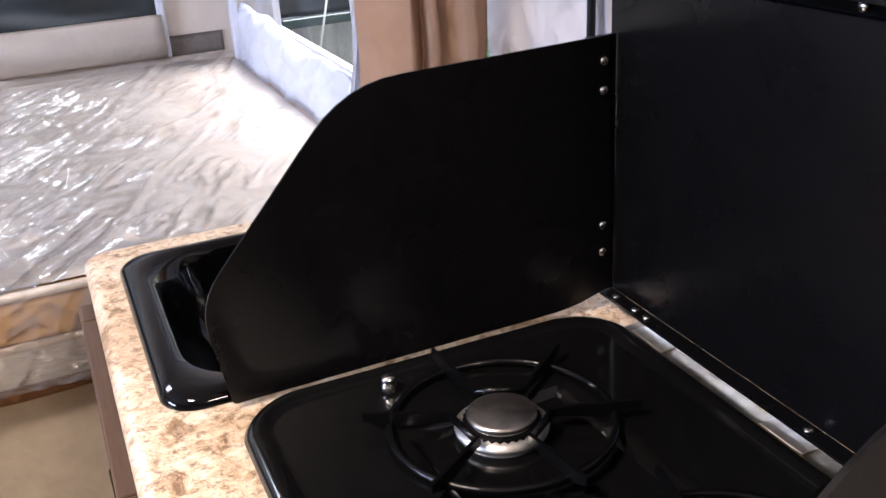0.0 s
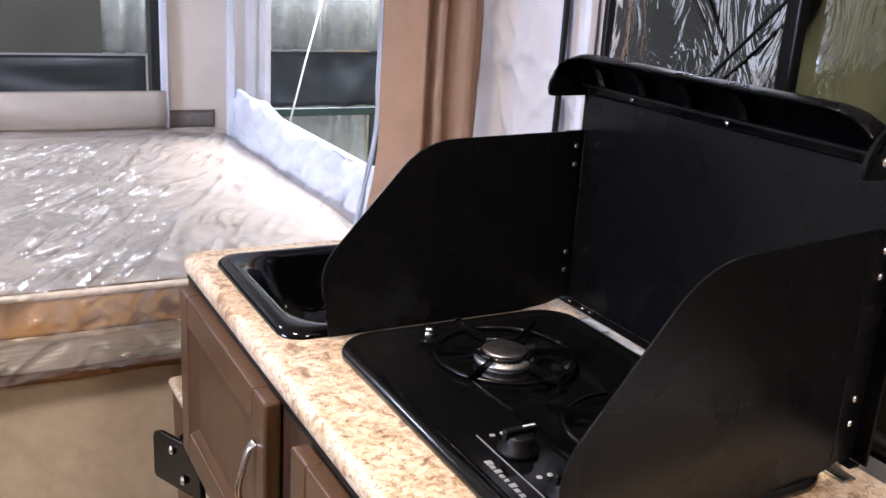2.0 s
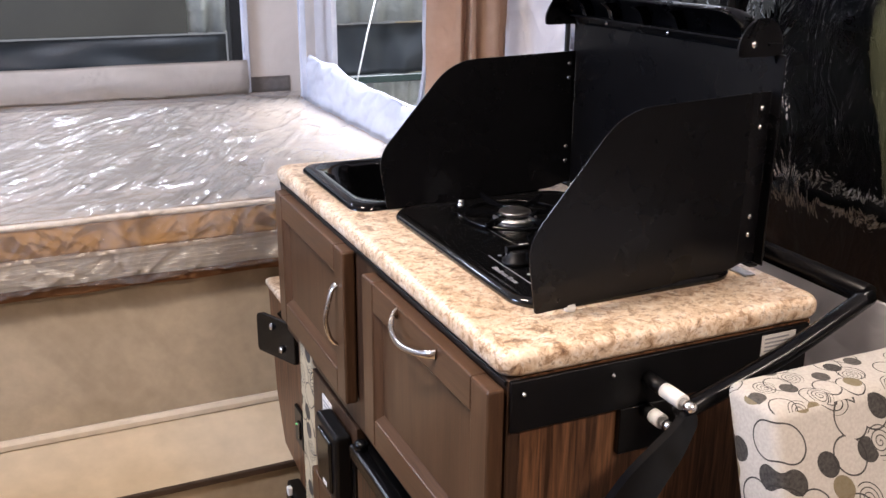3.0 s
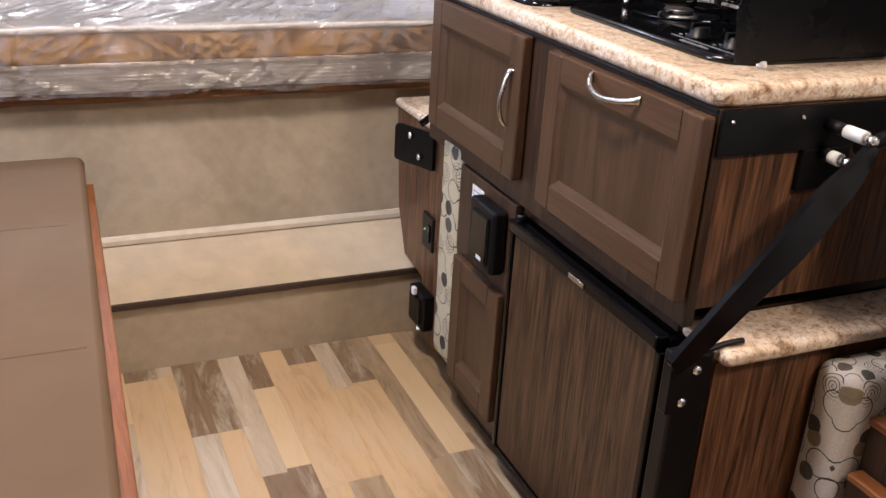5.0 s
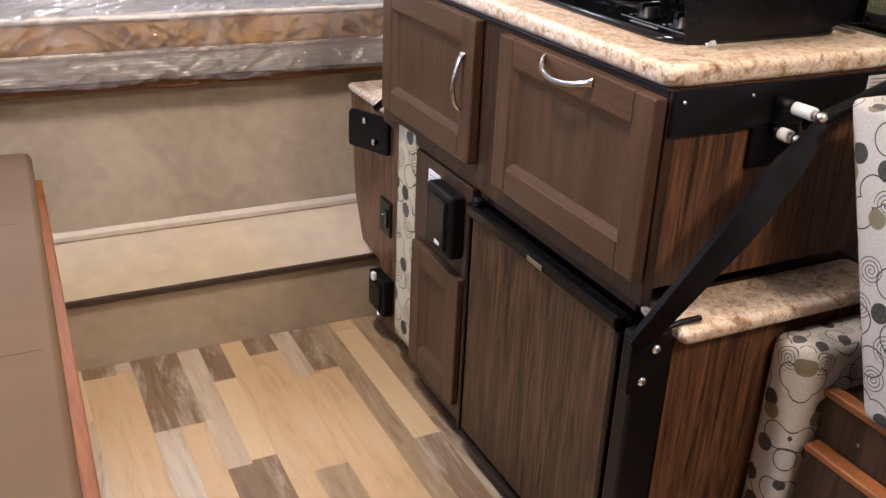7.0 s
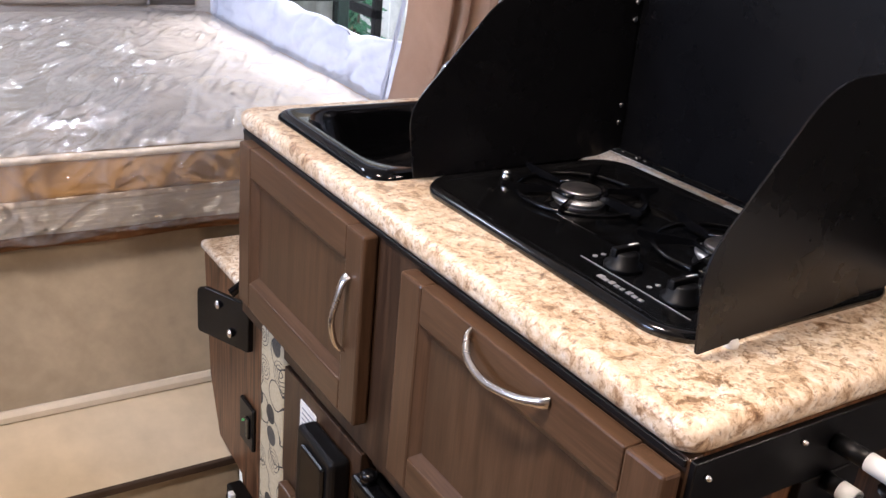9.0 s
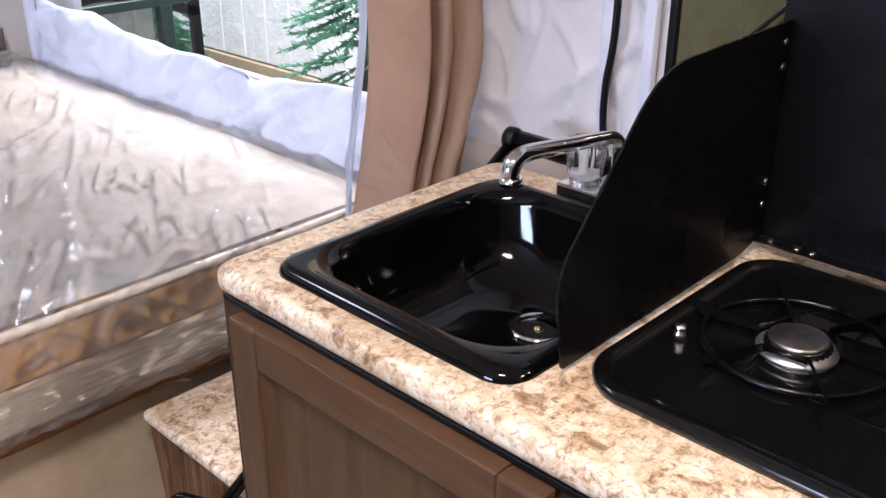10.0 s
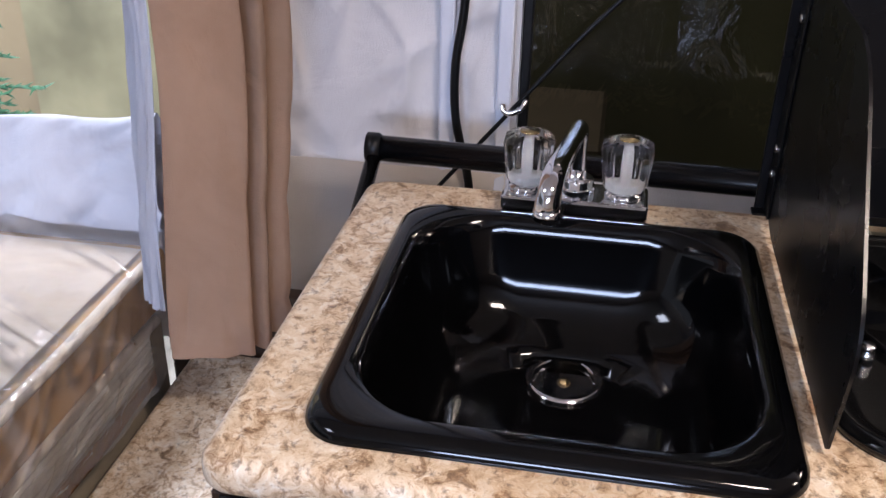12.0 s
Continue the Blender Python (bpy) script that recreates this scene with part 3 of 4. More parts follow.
structure("wall_back", box(-2.6, 0.7, -2.84, -2.8, -0.05, 2.2), FLAP, "plain canvas wall", "wall")
wl = bmesh.new()
box(-2.64, -2.6, -2.8, 2.9, -0.05, 1.38, 0, 1, wl)
box(-2.64, -2.6, -2.8, 2.9, 1.72, 2.2, 0, 1, wl)
box(-2.64, -2.6, -2.8, 0.28, 1.38, 1.72, 0, 1, wl)
box(-2.64, -2.6, 1.32, 2.9, 1.38, 1.72, 0, 1, wl)
structure("wall_aisle", wl, FLAP, "canvas wall with an open window", "wall")
structure("wall_body", box(0.685, 0.72, -2.8, 1.34, -0.05, 0.5), WALL, "greige body side wall", "wall")


# curtain hanging in folds, its foot pushed out towards the aisle
def along(path, u):
    n = len(path) - 1
    k = min(int(u * n), n - 1)
    a, b = Vector((*path[k], 0)), Vector((*path[k + 1], 0))
    return a.lerp(b, u * n - k), (b - a).normalized()


def curtain_bm(low_path, path, z0, z1, amp, waves, grooves=(), flare=0.34):
    def f(u, v):
        z = z0 + (z1 - z0) * v ** 1.6
        k = min(1.0, (z - z0) / flare)
        k = k * k * (3 - 2 * k)
        (p, d), (q, e) = along(path, u), along(low_path, u)
        p, d = q.lerp(p, k), e.lerp(d, k).normalized()
        w = amp * 2.2 * max(0.0, u - 0.46) ** 0.7 * (math.sin(u * waves + 0.5 * v) + 0.45 * math.sin(u * waves * 1.7 + 1.0 + v)) * (0.5 + 0.5 * k)
        w += 0.006 * fold(u * 4, z * 5, 6) + 0.005 * (1 - 0.6 * k) * crease(u * 3 + z * 5, z * 4 - u * 2, 3)
        for c, deep in grooves:
            w += deep * (0.5 + 0.5 * k) * math.exp(-((u - c + 0.02 * k - 0.006 * fold(v * 3, c * 9)) / 0.024) ** 2)
        return (p.x - d.y * w, p.y + d.x * w, z + 0.006 * fold(u * 5, 0, 2) * (1 - v))
    return sheet(180, 90, f, 0.003)


cur = thing("curtain", (0.45, 1.15, 0.765), "tan curtain gathered in folds beside the galley", "curtain")
part("cloth", curtain_bm([(0.371, 1.207), (0.377, 1.180), (0.385, 1.150), (0.396, 1.122), (0.420, 1.104), (0.450, 1.100), (0.486, 1.116), (0.515, 1.140)], [(0.422, 1.207), (0.438, 1.182), (0.456, 1.158), (0.478, 1.136), (0.512, 1.122), (0.548, 1.128), (0.575, 1.148), (0.590, 1.170)], 0.765, 2.1, 0.017, 23, ((0.50, 0.050), (0.67, 0.036))), CURTAIN, cur)
part("lining", curtain_bm([(0.380, 1.211), (0.379, 1.216), (0.384, 1.226), (0.395, 1.240)], [(0.426, 1.211), (0.421, 1.221), (0.430, 1.236), (0.450, 1.250)], 0.825, 2.1, 0.002, 6), CANVASB, cur, "white lining edge")

# cable and cords behind the sink
tagged(mesh_object("cable", tube([(0.632, 0.930, 2.1), (0.632, 0.926, 1.35), (0.630, 0.924, 1.14), (0.630, 0.934, 1.05), (0.630, 0.932, 0.98), (0.628, 0.914, 0.90), (0.628, 0.908, 0.80)], 0.0055, 10), MATT), "black cable hanging down the canvas wall", "cable")
cord = thing("shock_cord", (0.63, 0.88, 1.0), "black cord with a metal hook on the canvas", "cord")
part("cord", tube([(0.652, 0.20, 1.66), (0.650, 0.583, 1.295), (0.646, 0.756, 1.125), (0.634, 0.856, 1.008), (0.632, 0.96, 0.880)], 0.0028, 8), MATT, cord)
part("cord", tube([(0.655, 0.585, 1.32), (0.655, 0.66, 1.41), (0.655, 0.82, 1.60), (0.655, 0.86, 1.70)], 0.0028, 8), MATT, cord)
part("hook", tube([(0.628, 0.848, 1.012), (0.622, 0.853, 1.003), (0.622, 0.866, 0.996), (0.626, 0.874, 0.998), (0.630, 0.876, 1.004)], 0.0035, 8), CHROME, cord, "chrome hook")

# ---- galley ----
W, L, H = 0.475, 1.0, 0.966


def slab(x0, x1, y0, y1, z0, z1, r=0.022):
    n = 8
    o = lambda d, z: [(x, y, z) for x, y in round_rect(x0 + d, x1 - d, y0 + d, y1 - d, r, n)]
    q = min(0.012, (z1 - z0) * 0.42)
    turn = [radians(a) for a in (0, 18, 36, 54, 72, 90)]
    loops = [o(q * 1.3, z0)] + [o(q * (1 - math.sin(a)), z0 + q * (1 - math.cos(a))) for a in turn]
    loops += [o(q * (1 - math.cos(a)), z1 - q * (1 - math.sin(a))) for a in turn] + [o(q * 1.3, z1)]
    return loft(loops, None, True, True)


counter = mesh_object("countertop", slab(0, W, 0, L, 0.934, H), GRANITE)
tagged(counter, "beige and brown granite-look countertop with rounded edge", "countertop")
for hole in ((0.062, 0.398, 0.616, 0.925), (0.110, 0.405, 0.125, 0.560)):
    ring = [[(x, y, z) for x, y in round_rect(*hole, 0.03, 8)] for z in (0.9, 1.0)]
    cutter = mesh_object("cutter", loft(ring, None, True, True, False), GRANITE)
    cut = counter.modifiers.new("cut", "BOOLEAN")
    cut.operation, cut.solver, cut.object = "DIFFERENCE", "EXACT", cutter
    bpy.context.view_layer.update()
    solid = bpy.data.meshes.new_from_object(counter.evaluated_get(bpy.context.evaluated_depsgraph_get()))
    counter.modifiers.clear()
    counter.data = solid
    bpy.data.objects.remove(cutter)

cab = thing("upper_cabinet", (0.22, 0.5, 0.63), "walnut galley cabinet under the countertop", "cabinet")
body = bmesh.new()
box(0.008, 0.026, 0.004, 0.992, 0.604, 0.934, 0.0015, 1, body)
part("face_frame", body, CASE, cab)
# Thin black strip along the gap between the door tops and the countertop.
part("gap_strip", box(0.0045, 0.0075, 0.006, 0.985, 0.926, 0.9335, 0.001, 1), MATT, cab, "black strip under the countertop")
part("side_panel", box(0.026, 0.46, 0.006, 0.020, 0.632, 0.934), SIDE, cab, "walnut veneer end panel")
part("side_panel", box(0.026, 0.46, 0.976, 0.990, 0.632, 0.934), SIDE, cab)
part("bottom", box(0.026, 0.46, 0.020, 0.976, 0.632, 0.645), CASE, cab)
part("back", box(0.448, 0.46, 0.020, 0.976, 0.645, 0.934), CASE, cab)
part("end_plate", box(0.010, 0.452, -0.002, 0.005, 0.868, 0.933, 0.001, 1), MATT, cab, "black metal end plate")


def pull(points, parent):
    """A cast pull: a ribbon that is broad at one end, slim in the bow and flared again at its foot."""
    fine = []
    pts = [Vector(p) for p in points]
    for i in range(len(pts) - 1):
        p0, p1, p2, p3 = pts[max(i - 1, 0)], pts[i], pts[i + 1], pts[min(i + 2, len(pts) - 1)]
        for k in range(6):
            t = k / 6
            fine.append(0.5 * ((2 * p1) + (p2 - p0) * t + (2 * p0 - 5 * p1 + 4 * p2 - p3) * t * t + (3 * p1 - p0 - 3 * p2 + p3) * t ** 3))
    fine.append(pts[-1])
    run = (pts[-1] - pts[0]).normalized()
    across = run.cross(Vector((1, 0, 0))).normalized()
    loops = []
    for i, p in enumerate(fine):
        u = i / (len(fine) - 1)
        d = (fine[min(i + 1, len(fine) - 1)] - fine[max(i - 1, 0)]).normalized()
        out_ = d.cross(across).normalized()
        wide = 0.0048 + 0.0042 * max(0.0, 1 - u / 0.38) ** 1.2 + 0.0028 * max(0.0, (u - 0.72) / 0.28)
        deep = 0.0030 + 0.0012 * math.sin(math.pi * u)
        loops.append([tuple(p + across * wide * math.cos(k * math.pi / 7) + out_ * deep * math.sin(k * math.pi / 7)) for k in range(14)])
    return part("handle", loft(loops, None, True, True), NICKEL, parent, "brushed nickel wave pull")


def panel_door(name, y0, y1, z0, z1, parent, label, stile=0.047, xf=-0.016, xb=0.006, mats=None):
    """Five-piece door facing -x, with a recessed panel and bevelled inner edge."""
    sw, rh, pn = mats or (DOORW, DOORH, DOORP)
    d = part(name, box(xf + 0.0115, xb - 0.002, y0 + stile - 0.004, y1 - stile + 0.004, z0 + stile - 0.004, z1 - stile + 0.004), pn, parent, label)
    for a, b in ((y0, y0 + stile), (y1 - stile, y1)):
        part("stile", box(xf, xb, a, b, z0, z1, 0.0035, 2), sw, d)
    for a, b in ((z0, z0 + stile), (z1 - stile, z1)):
        q = box(xf + 0.0004, xb, y0 + stile, y1 - stile, a, b, 0.002, 2)
        part("rail", q, rh, d)
    s = 0.014
    for poly, ax, a, b in (
            ([(xf + 0.002, z0 + stile - 0.001), (xf + 0.012, z0 + stile + s), (xf + 0.012, z0 + stile - 0.001)], "y", y0 + stile, y1 - stile),
            ([(xf + 0.002, z1 - stile + 0.001), (xf + 0.012, z1 - stile - s), (xf + 0.012, z1 - stile + 0.001)], "y", y0 + stile, y1 - stile)):
        part("moulding", prism(poly, ax, a, b), rh, d)
    for poly in ([(xf + 0.002, y0 + stile - 0.001), (xf + 0.012, y0 + stile + s), (xf + 0.012, y0 + stile - 0.001)],
                 [(xf + 0.002, y1 - stile + 0.001), (xf + 0.012, y1 - stile - s), (xf + 0.012, y1 - stile + 0.001)]):
        part("moulding", prism(poly, "z", z0 + stile, z1 - stile), sw, d)
    return d


d1 = panel_door("door", 0.526, 0.948, 0.654, 0.927, cab, "walnut door with recessed panel")
pull([(-0.016, 0.560, 0.862), (-0.024, 0.560, 0.854), (-0.031, 0.560, 0.830), (-0.036, 0.562, 0.800), (-0.030, 0.564, 0.770), (-0.022, 0.565, 0.756), (-0.016, 0.566, 0.752)], d1)
d2 = panel_door("drawer_front", 0.006, 0.434, 0.648, 0.923, cab, "walnut drop-down front with recessed panel")
pull([(-0.016, 0.286, 0.914), (-0.024, 0.281, 0.912), (-0.034, 0.262, 0.902), (-0.037, 0.228, 0.895), (-0.032, 0.188, 0.899), (-0.023, 0.160, 0.906), (-0.016, 0.152, 0.908)], d2)

# end plate details and sticker
lab = tagged(mesh_object("sticker", box(0.372, 0.428, -0.0032, -0.0022, 0.900, 0.928), PAPER), "white printed label on the black end plate", "label")
for k in range(4):
    part("print_line", box(0.377, 0.377 + 0.046 * (1 - 0.15 * (k % 2)), -0.0038, -0.0033, 0.905 + k * 0.0055, 0.9072 + k * 0.0055), GREY, lab)

# lower cabinet
low = thing("lower_cabinet", (0.22, 0.4, 0), "dark walnut lower cabinet with a granite-look ledge", "cabinet")
part("side_panel", box(0.024, 0.46, -0.060, -0.046, 0.0, 0.578), SIDE, low, "walnut veneer end panel")
part("face_panel", box(0.004, 0.030, 0.532, 0.795, 0.405, 0.60, 0.001, 1), CASE, low)
part("face_panel", box(0.006, 0.030, 0.532, 0.795, 0.05, 0.405, 0.001, 1), CASE, low)
part("plinth", box(0.035, 0.05, 0.02, 0.80, 0.0, 0.075), DARKTRIM, low)
part("back", box(0.44, 0.46, -0.046, 1.0, 0.0, 0.578), CASE, low)
part("divider", box(0.03, 0.44, 0.785, 0.797, 0.02, 0.60), CASE, low)
part("divider", box(0.03, 0.44, 0.530, 0.540, 0.02, 0.578), CASE, low)
part("top_rail", box(0.022, 0.44, 0.032, 0.80, 0.582, 0.602), CASE, low)
part("ledge", slab(0.024, 0.46, -0.082, 0.030, 0.578, 0.602, 0.012), GRANITE, low, "granite-look ledge")
panel_door("drawer_front", 0.548, 0.775, 0.093, 0.398, low, "small walnut front with recessed panel", 0.048, -0.012, 0.005)
ctl = thing("control_box", (0.0, 0.61, 0.44), "black wall-mounted control box on the walnut panel", "control box")
part("housing", box(-0.030, 0.003, 0.556, 0.672, 0.440, 0.577, 0.008, 3), MATT, ctl)
part("front_cover", box(-0.036, -0.028, 0.572, 0.645, 0.455, 0.560, 0.004, 2), TUBE, ctl, "glossy black cover")
part("print_mark", box(-0.0368, -0.0358, 0.590, 0.612, 0.462, 0.470), PAPER, ctl, "white mark")
note_ = tagged(mesh_object("paper_label", box(0.002, 0.0035, 0.672, 0.728, 0.462, 0.578), PAPER), "white instruction label behind the control box", "label")
part("print_line", box(0.0010, 0.0022, 0.677, 0.728, 0.520, 0.524), plain("rust_print", (0.35, 0.16, 0.08), 0.7), note_)
for k in range(5):
    part("print_line", box(0.0012, 0.0022, 0.678, 0.720, 0.530 + 0.009 * k, 0.5325 + 0.009 * k), GREY, note_)

fr = thing("refrigerator", (0.2, 0.28, 0.0), "small built-in refrigerator with dark wood door panel", "refrigerator")
part("case", box(0.012, 0.42, 0.032, 0.522, 0.045, 0.572, 0.003, 1), MATT, fr)
fd = part("door", box(-0.004, 0.011, 0.040, 0.512, 0.062, 0.552, 0.002, 1), FRIDGEW, fr, "dark wood-grain door panel")
part("door_frame", box(-0.014, 0.011, 0.030, 0.526, 0.553, 0.580, 0.005, 2), TUBE, fd, "glossy black top rail")
part("door_frame", box(-0.008, 0.011, 0.514, 0.526, 0.050, 0.552, 0.002, 1), TUBE, fd)
part("door_frame", box(-0.008, 0.011, 0.026, 0.039, 0.050, 0.552, 0.002, 1), TUBE, fd)
part("door_frame", box(-0.008, 0.011, 0.040, 0.512, 0.050, 0.061, 0.002, 1), TUBE, fd)
part("badge", box(-0.0165, -0.0145, 0.240, 0.290, 0.560, 0.570, 0.001, 1), NICKEL, fd, "small silver badge")
part("hinge", lathe([(0.012, 0.0), (0.012, 0.012), (0.008, 0.016), (0.0, 0.016)], (0.0, 0.50, 0.580), 16), TUBE, fd)

# cushion slid in beside the lower cabinet, edge showing
tagged(mesh_object("cushion", box(0.006, 0.40, 0.803, 0.905, 0.085, 0.630, 0.012, 3), DOTTED), "cushion with dark dots, stowed upright, its cloth toned beige for shade", "cushion")

# raised end cabinet beside the bed
end = thing("end_cabinet", (0.25, 1.15, 0.0), "low walnut end cabinet with granite-look top", "cabinet")
part("side_panel", prism([(0.93, 0.035), (1.030, 0.035), (1.070, 0.200), (1.196, 0.214), (1.252, 0.33), (1.285, 0.598), (0.93, 0.598)], "x", 0.040, 0.055), SIDE, end, "walnut veneer side, cut for the step")
part("case", box(0.056, 0.46, 0.93, 1.28, 0.30, 0.597), CASE, end)
part("top", slab(0.034, 0.60, 0.92, 1.294, 0.598, 0.618, 0.008), GRANITE, end, "granite-look top")
out = thing("outlet", (0.03, 1.03, 0.086), "black power outlet box on the end cabinet", "outlet")
part("housing", box(0.008, 0.040, 0.978, 1.074, 0.086, 0.186, 0.006, 2), MATT, out)
part("socket_cover", box(0.002, 0.010, 0.990, 1.060, 0.098, 0.172, 0.004, 2), TUBE, out, "glossy black cover")
part("latch", box(-0.003, 0.008, 1.018, 1.034, 0.176, 0.196, 0.002, 1), WHITE, out, "white latch")
sw = thing("switch_panel", (0.03, 1.03, 0.295), "black switch panel with a green light", "switch")
part("plate", box(0.032, 0.040, 0.998, 1.064, 0.295, 0.388, 0.003, 1), MATT, sw)
part("light", lathe([(0.003, 0.0), (0.003, 0.003), (0.0, 0.004)], (0.030, 1.040, 0.345), 12), plain("green_light", (0.2, 0.75, 0.25), 0.3), sw, "small green light")
part("rocker", box(0.027, 0.033, 1.008, 1.024, 0.32, 0.365, 0.002, 1), TUBE, sw)

# lift frame: plates, struts and the tube behind the counter
lift = thing("lift_frame", (0.25, 0.5, 0.0), "black steel folding lift frame round the galley", "frame")


def bolt(x, y, z, axis, r, parent, n=12):
    s = 1 if axis != "x" else -1
    prof = [(r, 0.0), (r, 0.003 * s), (r * 0.7, 0.0055 * s), (0.0, 0.0065 * s)]
    if axis == "y":
        prof = [(a, -abs(b)) for a, b in prof]
    return part("bolt", lathe(prof, (x, y, z), n, axis), RIVET, parent, "bright bolt head")


plate = prism(eased([(1.000, 0.512), (1.118, 0.512), (1.118, 0.606), (1.000, 0.606)], [0.004, 0.010, 0.018, 0.004]), "x", -0.008, 0.002, 0.001)
for v in plate.verts:
    v.co.x += (1.068 - v.co.y) * 0.45
fp = part("far_plate", plate, TUBE, lift, "black plate")
bolt(-0.008, 1.068, 0.584, "x", 0.0085, fp), bolt(0.004, 1.038, 0.538, "x", 0.0085, fp)
part("far_strut", tube([(0.0, 1.028, 0.622), (0.512, 1.002, 0.984)], 0.0085, 10, None, 1), TUBE, lift)
part("tube", tube([(0.512, 1.004, 0.984), (0.512, -0.035, 0.974)], 0.0145, 16, None, 1), TUBE, lift, "glossy black tube")
part("tube_cap", lathe([(0.0, 0.0), (0.014, 0.001), (0.017, 0.006), (0.017, 0.018)], (0.512, 0.994, 0.984), 16, "y"), MATT, lift)
np_ = part("near_plate", prism(eased([(-0.068, 0.520), (0.000, 0.520), (0.004, 0.560), (0.000, 0.606), (-0.068, 0.606)], [0.004, 0.008, 0.02, 0.014, 0.014]), "y", -0.078, -0.062), MATT, lift, "black plate")
bolt(-0.026, -0.078, 0.587, "y", 0.0075, np_), bolt(-0.043, -0.078, 0.538, "y", 0.0075, np_)
part("post", box(-0.046, 0.018, -0.062, -0.030, 0.0, 0.60, 0.004, 2), MATT, lift)
part("near_strut", prism(eased([(-0.082, 0.612), (-0.068, 0.592), (-0.040, 0.606), (0.122, 0.750), (0.188, 0.842), (0.206, 0.882), (0.203, 0.896), (0.188, 0.897), (0.172, 0.880), (0.116, 0.838), (0.058, 0.768)], [0.006, 0.008, 0.010, 0.03, 0.01, 0.006, 0.004, 0.006, 0.012, 0.02, 0.02], 3), "y", -0.090, -0.079), TUBE, lift, "flat black steel strut")
part("pivot_arm", tube([(0.200, -0.062, 0.884), (0.36, -0.052, 0.925), (0.512, -0.036, 0.974)], 0.012, 10), TUBE, lift)
part("bracket", box(0.160, 0.250, -0.0035, 0.0055, 0.806, 0.868, 0.001, 1), MATT, lift, "black steel bracket")
for z, ln in ((0.904, 0.068), (0.862, 0.034)):
    sp = part("spacer", lathe([(0.0090, 0.0), (0.0090, -ln * 0.5)], (0.196, -0.004, z), 20, "y"), MATT, lift)
    part("sleeve", lathe([(0.0094, -ln * 0.5), (0.0094, -ln)], (0.196, -0.004, z), 20, "y"), WHITE, sp, "white plastic sleeve")
    part("bolt", lathe([(0.0066, -ln), (0.0066, -ln - 0.018), (0.0, -ln - 0.021)], (0.196, -0.004, z), 12, "y"), RIVET, sp)
part("lock_pin", tube([(0.006, -0.056, 0.600), (0.035, -0.058, 0.607), (0.066, -0.060, 0.6085)], 0.0045, 8), MATT, lift)
for x, z in ((0.024, 0.918), (0.145, 0.918)):
    bolt(x, -0.0025, z, "y", 0.003, lift)

# ---- sink and tap ----
sink = thing("sink", (0.225, 0.78, H), "glossy black drop-in sink with rounded corners", "sink")


def rr(x0, x1, y0, y1, r, z):
    return [(x, y, z) for x, y in round_rect(x0, x1, y0, y1, r, 10)]


SX0, SX1, SY0, SY1 = 0.033, 0.404, 0.602, 0.941
part("basin", loft([
    rr(SX0, SX1, SY0, SY1, 0.034, H + 0.0005), rr(SX0 + 0.001, SX1 - 0.001, SY0 + 0.001, SY1 - 0.001, 0.034, H + 0.006),
    rr(SX0 + 0.006, SX1 - 0.006, SY0 + 0.006, SY1 - 0.006, 0.032, H + 0.0105), rr(SX0 + 0.014, SX1 - 0.013, SY0 + 0.013, SY1 - 0.013, 0.034, H + 0.0118),
    rr(SX0 + 0.025, SX1 - 0.020, SY0 + 0.019, SY1 - 0.019, 0.070, H + 0.011), rr(SX0 + 0.031, SX1 - 0.024, SY0 + 0.023, SY1 - 0.024, 0.074, H + 0.006),
    rr(SX0 + 0.035, SX1 - 0.027, SY0 + 0.026, SY1 - 0.027, 0.076, H - 0.006), rr(SX0 + 0.043, SX1 - 0.034, SY0 + 0.033, SY1 - 0.034, 0.078, H - 0.045),
    rr(SX0 + 0.050, SX1 - 0.042, SY0 + 0.040, SY1 - 0.041, 0.080, H - 0.066), rr(SX0 + 0.060, SX1 - 0.055, SY0 + 0.051, SY1 - 0.052, 0.082, H - 0.084),
    rr(SX0 + 0.076, SX1 - 0.075, SY0 + 0.069, SY1 - 0.070, 0.080, H - 0.097), rr(SX0 + 0.100, SX1 - 0.100, SY0 + 0.092, SY1 - 0.094, 0.060, H - 0.1035), rr(0.253, 0.317, 0.736, 0.800, 0.0319, H - 0.106)], None, False, False), SINKM, sink)
dr = part("drain", lathe([(0.0365, 0.0), (0.0365, 0.004), (0.030, 0.005), (0.0265, 0.001), (0.025, -0.012), (0.0, -0.013)], (0.285, 0.768, H - 0.1065), 40), CHROME, sink, "chrome drain flange")
for k in range(8):
    a = k * math.pi / 4
    part("strainer_bar", tube([(0.285, 0.768, H - 0.110), (0.285 + 0.024 * math.cos(a), 0.768 + 0.024 * math.sin(a), H - 0.112)], 0.0022, 6, None, 1), BRASS, dr)
part("strainer_knob", lathe([(0.006, 0.0), (0.007, 0.004), (0.004, 0.008), (0.0, 0.009)], (0.285, 0.768, H - 0.111), 16), BRASS, dr)

